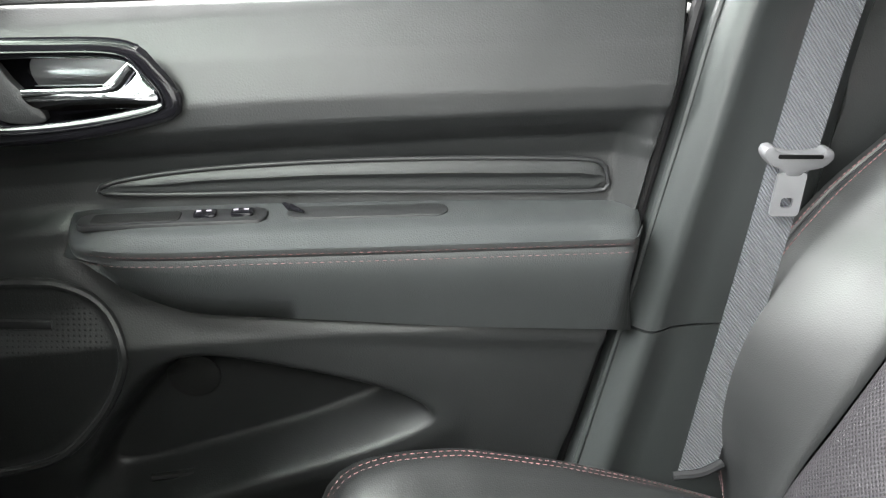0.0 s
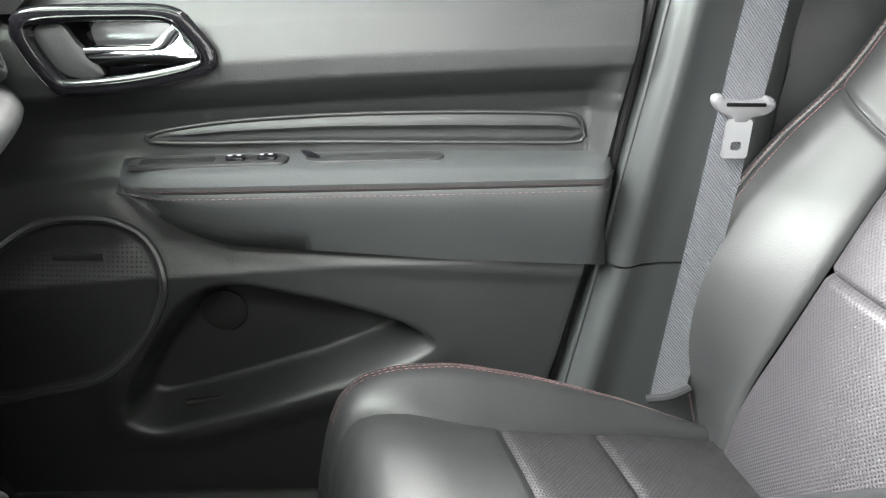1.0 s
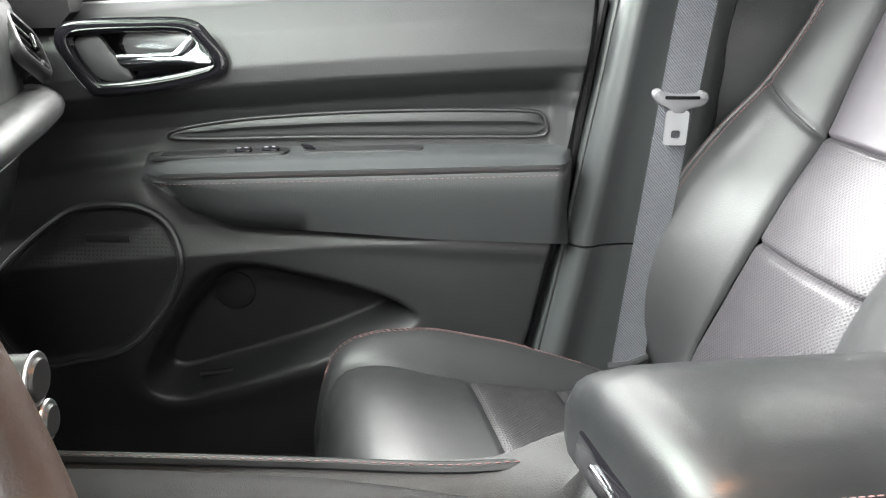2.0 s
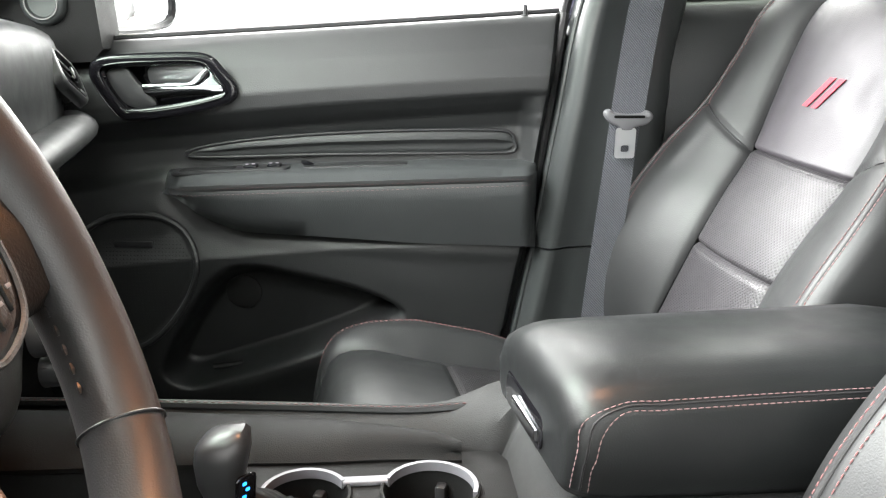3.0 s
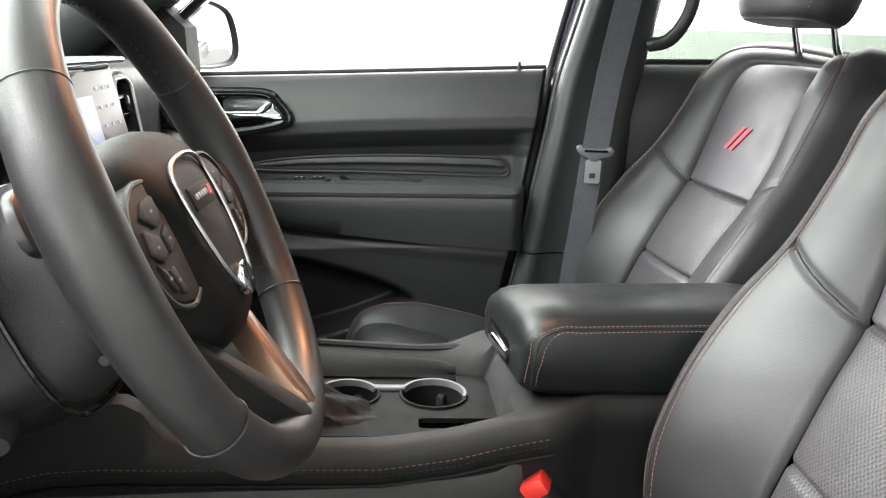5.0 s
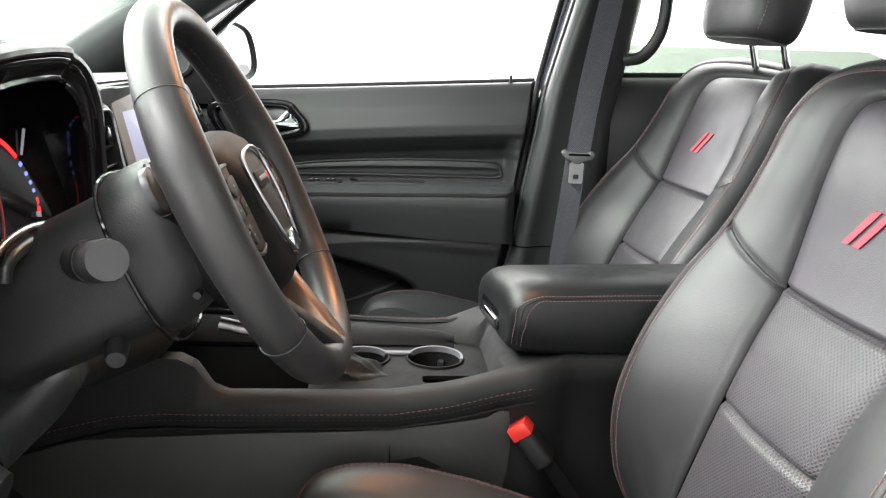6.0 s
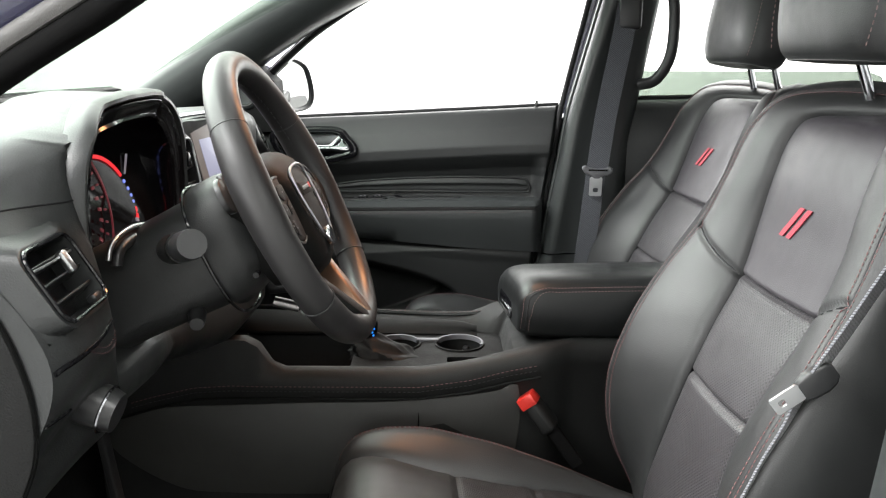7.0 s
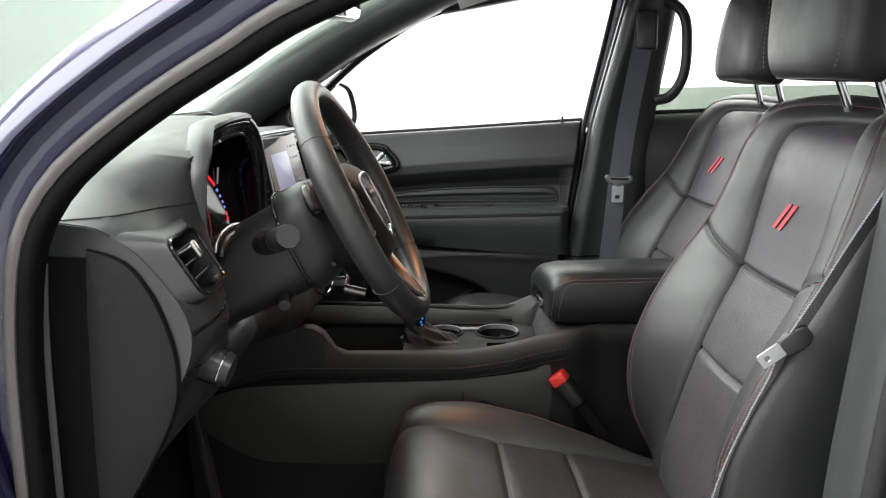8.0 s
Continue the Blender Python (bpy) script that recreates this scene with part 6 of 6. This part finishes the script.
stitches("bolster_stitching", curve([(-0.322, 0.20, 1.075), (-0.350, 0.40, 1.072), (-0.392, 0.55, 1.068), (-0.425, 0.61, 1.066)], 40), THREAD_RED, body, (0.004, 0, 0))
bolster = sweep("dash_bolster", curve([(-0.300, 0.15, 1.065), (-0.345, 0.38, 1.064), (-0.385, 0.54, 1.060), (-0.420, 0.615, 1.056)], 30), circle(0.032, 16, 0.021), (0, 0, 1))
bol = hpart("dash_bolster", bolster, LEATHER)
part("bolster_seam", sweep("bolster_seam", curve([(-0.272, 0.15, 1.056), (-0.316, 0.38, 1.055), (-0.356, 0.54, 1.051), (-0.392, 0.612, 1.048)], 30), circle(0.0014, 6), (0, 0, 1)), GLOSS, bol)
for ky, kz, r in ((0.068, 0.952, 0.018), (0.076, 0.914, 0.014)):
    kb = hpart("climate_knob", sweep("climate_knob", [(-0.215, ky, kz - 0.003), (-0.176, ky, kz), (-0.171, ky, kz)], circle(r, 28), (0, 0, 1), False, [1.1, 1.0, 0.8]), SATIN, "round black climate knob with a bright ring")
    part("knob_ring", sweep("knob_ring", [(-0.1755, ky + a, kz + b) for a, b in circle(r, 28)], circle(0.0022, 8), (1, 0, 0), True), SILVER, kb)


# the dashboard sweeps forward on the driver's side
for o in dash.children_recursive:
    for v in o.data.vertices:
        v.co.x += lerp(v.co.y, [-0.80, -0.74, -0.64, -0.58, -0.36, -0.285, 0.13, 0.2, 0.6], [-0.091, -0.088, -0.091, -0.110, -0.103, -0.070, -0.066, -0.045, -0.035])

# pedals
pedal = thing("brake_pedal", "dark foot pedal under the dashboard", "pedal", (-0.38, -0.34, 0.55))
under(part("pedal_arm", sweep("pedal_arm", curve([(-0.42, -0.34, 0.85), (-0.40, -0.34, 0.72), (-0.38, -0.34, 0.60)], 12), rrect(0.012, 0.02, 0.003), (0, 1, 0)), RUBBER, pedal), Matrix.Translation((0.38, 0.34, -0.55)))
under(part("pedal_pad", rbox((0.02, 0.11, 0.07), 0.006, 2, pose(-0.375, -0.34, 0.575, 0, 30, 0)), RUBBER, pedal), Matrix.Translation((0.38, 0.34, -0.55)))

# ---- body shell: floor, roof, pillars, glass ----
def shell(name, me, mat, label, category):
    return tagged(part(name, me, mat), label, category, kind="structure")


shell("floor", rbox((2.3, 1.52, 0.05), 0.01, 1, Matrix.Translation((0.35, 0.0, 0.475))), CARPET, "black carpeted car floor", "car floor")
shell("firewall", rbox((0.05, 1.44, 0.40), 0.01, 1, pose(-0.60, -0.06, 0.66, 0, -20, 0)), CARPET, "black carpeted bulkhead under the dashboard", "bulkhead")
shell("trim_sill", sweep("trim_sill", curve([(-0.40, -0.80, 0.56), (0.0, -0.80, 0.50), (0.5, -0.80, 0.50), (1.5, -0.80, 0.50)], 20), rrect(0.10, 0.10, 0.02), (0, 0, 1)), PLASTIC_LOW, "black plastic door sill", "sill")
shell("trim_sill_far", sweep("trim_sill_far", [(-0.60, 0.70, 0.46), (1.6, 0.70, 0.46)], rrect(0.10, 0.10, 0.02), (0, 0, 1)), PLASTIC_LOW, "black plastic door sill", "sill")

# headliner and roof
verts, faces = [], []
for layer, dz in ((0, 0.0), (1, 0.05)):
    for x in np.linspace(-0.05, 2.2, 14):
        for y in np.linspace(-0.66, 0.66, 14):
            verts.append((x, y, 1.60 - 0.055 * (y / 0.66) ** 2 - 0.05 * max(0, (0.2 - x) / 0.25) ** 2 - 0.06 * max(0, x - 1.2) + dz))
for layer in (0, 196):
    for i in range(13):
        for j in range(13):
            a = layer + i * 14 + j
            faces.append((a, a + 1, a + 15, a + 14))
edge = [j for j in range(14)] + [i * 14 + 13 for i in range(1, 14)] + [13 * 14 + j for j in range(12, -1, -1)] + [i * 14 for i in range(12, 0, -1)]
for a, b in zip(edge, edge[1:] + edge[:1]):
    faces.append((a, b, 196 + b, 196 + a))
shell("ceiling_roof", mesh_of("ceiling_roof", verts, faces), HEADLINER, "unseen headliner under the car roof, pale to bounce light", "car roof")
shell("tailgate", rbox((0.06, 1.44, 0.85), 0.02, 2, pose(1.95, 0, 0.92)), PLASTIC, "black tailgate trim", "tailgate")
for y, nm in ((0.70, "roof_rail"), (-0.76, "roof_rail_near")):
    path = curve([(-0.10, y * 0.98, 1.52), (0.30, y * 0.96, 1.575), (0.9, y * 0.96, 1.585), (1.6, y * 0.96, 1.55), (1.95, y, 1.40)], 30)
    shell("trim_" + nm, sweep("trim_" + nm, path, rrect(0.08, 0.07, 0.02), (0, 0, 1)), PAINT if y < 0 else PILLAR, "painted roof rail above the door", "roof rail")

# passenger A-pillar: wide inner trim
PA = curve([(-0.86, 0.62, 1.17), (-0.62, 0.62, 1.325), (-0.40, 0.60, 1.455), (-0.20, 0.58, 1.545), (-0.05, 0.57, 1.60)], 30)
rings = []
for i, p in enumerate(PA):
    s = i / 29
    w = 0.13 - 0.035 * s
    d = np.array([0.82, 0.10, -0.57]) / 1.0
    rings.append([tuple(p + np.array(q)) for q in ((0, -0.03, 0.0), (0.25 * w * 0.8, -0.050, -0.25 * w * 0.6), (0.6 * w * 0.8, -0.045, -0.6 * w * 0.6), (w * 0.8, -0.010, -w * 0.6), (w * 0.8, 0.10, -w * 0.6), (0.0, 0.10, 0.0))])
shell("trim_a_pillar", loft("trim_a_pillar", rings, True, 60), PILLAR, "dark grey windscreen pillar trim", "pillar trim")
shell("trim_mirror_corner", loft("trim_mirror_corner", [[(-0.62, y, 1.135), (-0.428, y, 1.142), (-0.411, y, 1.160), (-0.417, y, 1.262), (-0.50, y, 1.335), (-0.64, y, 1.28)] for y in (0.655, 0.665, 0.735)], True, 40), DARKENED_PLASTIC, "black trim triangle at the mirror's foot", "trim")

# round tweeter on the trim corner
tweet = thing("tweeter", "small round black tweeter with a silver ring on the pillar", "speaker", (-0.488, 0.655, 1.227))
two = Matrix.Translation((0.488, -0.655, -1.227))
cup_ = under(part("tweeter_cup", loft("tweeter_cup", [[(-0.488 + r * math.cos(a), y, 1.227 + r * math.sin(a)) for a in np.linspace(0, 2 * math.pi, 36, endpoint=False)] for r, y in ((0.034, 0.658), (0.032, 0.648), (0.028, 0.644), (0.022, 0.643), (0.020, 0.646), (0.006, 0.647))], True, 40), PILLAR, tweet), two)
part("tweeter_ring", sweep("tweeter_ring", [(-0.488 + 0.0235 * math.cos(a), 0.6425, 1.227 + 0.0235 * math.sin(a)) for a in np.linspace(0, 2 * math.pi, 36, endpoint=False)], circle(0.0013, 6), (0, 1, 0), True), DARK_SILVER, cup_)

# driver's A-pillar: painted outside, rubber seal, inner trim
DA = np.array([(-0.385, 0.50), (-0.388, 0.80), (-0.387, 1.0), (-0.381, 1.10), (-0.366, 1.177), (-0.335, 1.230), (-0.293, 1.270), (-0.221, 1.320), (-0.134, 1.370), (-0.087, 1.397), (0.06, 1.455), (0.20, 1.497), (0.40, 1.530), (0.60, 1.54)])


def along(y0, y1, dx, dz, n=60):
    t = np.linspace(0, 1, len(DA))
    return curve([(x + dx, y0 + (y1 - y0) * k, z + dz) for (x, z), k in zip(DA, t)], n)


def beside(y0, y1, off, n=60):
    """The opening's line, shifted outwards across the pillar."""
    p = along(y0, y1, 0.0, 0.0, n)
    d = np.gradient(p, axis=0)
    q = np.stack([-d[:, 2], 0 * d[:, 0], d[:, 0]], 1)
    return p + q / np.linalg.norm(q, axis=1)[:, None] * off


shell("trim_door_seal", sweep("trim_door_seal", beside(-0.850, -0.846, 0.0), curve([(-0.008, -0.010), (0.004, -0.011), (0.0065, 0.004), (0.003, 0.012), (-0.004, 0.011), (-0.0085, 0.002)], 20, True), (0, 1, 0)), SEAL, "grey rubber seal round the driver's door opening", "seal")
# Black lip made darker still: shade at the door opening is in its colour.
shell("trim_seal_lip", sweep("trim_seal_lip", beside(-0.846, -0.842, -0.0165), rrect(0.018, 0.030, 0.008), (0, 1, 0)), JOINT_SHADE, "black inner lip beside the rubber seal", "seal")
shell("trim_body_recess", sweep("trim_body_recess", beside(-0.850, -0.846, 0.0245), curve([(-0.018, 0.004), (-0.006, -0.001), (0.004, -0.003), (0.018, -0.012), (0.018, 0.014), (-0.018, 0.016)], 40, True), (0, 1, 0)), PAINT, "dark blue painted recess of the door opening", "car body")
shell("trim_body_pillar", sweep("trim_body_pillar", beside(-0.862, -0.856, 0.056), curve([(-0.018, -0.014), (-0.008, -0.017), (0.004, -0.014), (0.015, -0.004), (0.021, 0.010), (0.016, 0.022), (-0.018, 0.022)], 36, True), (0, 1, 0)), PAINT, "dark blue painted windscreen pillar", "car body")
shell("trim_hinge_lip", sweep("trim_hinge_lip", curve([(-0.359, -0.822, 1.149), (-0.364, -0.822, 1.092), (-0.367, -0.822, 1.017), (-0.368, -0.822, 0.887), (-0.368, -0.822, 0.80)], 24), circle(0.005, 8), (0, 1, 0)), SEAL, "thin rubber lip on the hinge pillar", "seal")
fend = curve([(-1.7, 1.02), (-1.2, 1.10), (-0.80, 1.165), (-0.53, 1.21), (-0.40, 1.20), (-0.41, 1.0), (-0.42, 0.45), (-1.7, 0.45)], 60, True)
shell("trim_fender", plate("trim_fender", fend, lambda a, b, c: (a, -0.86 - c, b), 0.04, 0.015), PAINT, "dark blue painted front wing", "car body")
bon = [[(x, y, 1.03 + 0.09 * smoothstep(-1.9, -1.0, x) - 0.10 * (abs(y) / 0.8) ** 3) for y in np.linspace(-0.84, 0.84, 16)] + [(x, y, 0.9) for y in np.linspace(0.84, -0.84, 4)] for x in np.linspace(-1.9, -1.0, 10)]
shell("trim_bonnet", loft("trim_bonnet", bon), PAINT, "dark blue painted bonnet", "car body")

# windscreen and its edge
ws = [[(-1.09 + 0.98 * s + 0.03 * (y / 0.7) ** 2 + 0.055 * y, y * (1 - 0.10 * s), 1.135 + 0.455 * s - 0.02 * (y / 0.7) ** 2) for y in np.linspace(-0.78, 0.72, 12)] for s in np.linspace(0, 1, 10)]
verts = [v for r in ws for v in r] + [(v[0] - 0.003, v[1], v[2] + 0.005) for r in ws for v in r]
faces = []
for i in range(9):
    for j in range(11):
        a = i * 12 + j
        faces += [(a, a + 1, a + 13, a + 12), (120 + a, 120 + a + 12, 120 + a + 13, 120 + a + 1)]
wso = shell("window_windscreen", mesh_of("window_windscreen", verts, faces), WINDSHIELD, "green-tinted windscreen", "windscreen")
wso.visible_shadow = False

# rear-view mirror
rv = thing("rear_view_mirror", "black rear-view mirror at the windscreen", "rear-view mirror", (-0.28, 0.05, 1.50))
RV = pose(-0.25, 0.03, 1.475, 0, 4, -12)
rvo = Matrix.Translation((0.28, -0.05, -1.50))
under(part("housing", rbox((0.035, 0.24, 0.072), 0.016, 4, RV), SATIN, rv), rvo)
under(part("mirror_glass", plate("mirror_glass", rrect(0.225, 0.058, 0.014), lambda a, b, c: tuple(RV @ Vector((0.0168 + c, a, b))), 0.002, 0.0006), MIRROR, rv), rvo)
under(part("mirror_stem", sweep("mirror_stem", [(-0.265, 0.03, 1.49), (-0.30, 0.03, 1.52), (-0.28, 0.03, 1.545)], circle(0.012, 10), (0, 1, 0)), SATIN, rv), rvo)

# driver's B-pillar
rings = []
for z in np.linspace(0.45, 1.58, 24):
    xf = lerp(z, [0.45, 0.92, 1.06, 1.19, 1.4, 1.58], [0.425, 0.455, 0.470, 0.485, 0.510, 0.53])
    rings.append([(xf, -0.74, z), (xf + 0.004, -0.765, z), (xf + 0.016, -0.785, z), (xf + 0.035, -0.800, z), (xf + 0.15, -0.80, z), (xf + 0.16, -0.70, z), (xf + 0.02, -0.70, z)])
shell("trim_near_pillar", loft("trim_near_pillar", rings, True, 60), PILLAR, "dark grey centre pillar beside the driver's seat", "pillar trim")
shell("trim_near_seal", sweep("trim_near_seal", [(float(lerp(z, [0.45, 0.92, 1.06, 1.19, 1.4, 1.58], [0.447, 0.477, 0.492, 0.507, 0.532, 0.55])), -0.806, z) for z in np.linspace(0.45, 1.56, 30)], circle(0.011, 10), (0, 1, 0)), RUBBER, "black rubber seal on the centre pillar", "seal")
shell("trim_body_side", rbox((0.16, 0.05, 1.1), 0.015, 3, pose(0.592, -0.835, 1.0, 0, 6, 0)), PAINT, "dark blue painted centre pillar", "car body")
shell("trim_rear_side", rbox((1.15, 0.06, 0.78), 0.03, 2, pose(1.33, -0.80, 0.85)), PAINT, "dark blue painted rear door", "car body")

# rear bench
rb = thing("rear_bench", "black leather rear bench behind the front seats", "rear seat", (1.35, 0, 0.5))
rbo = Matrix.Translation((-1.35, 0, -0.5))
under(part("bench_cushion", rbox((0.50, 1.20, 0.18), 0.05, 4, pose(1.22, 0, 0.66, 0, -5, 0)), LEATHER, rb), rbo)
under(part("bench_back", rbox((0.14, 1.20, 0.60), 0.05, 4, pose(1.53, 0, 0.98, 0, 18, 0)), LEATHER, rb), rbo)
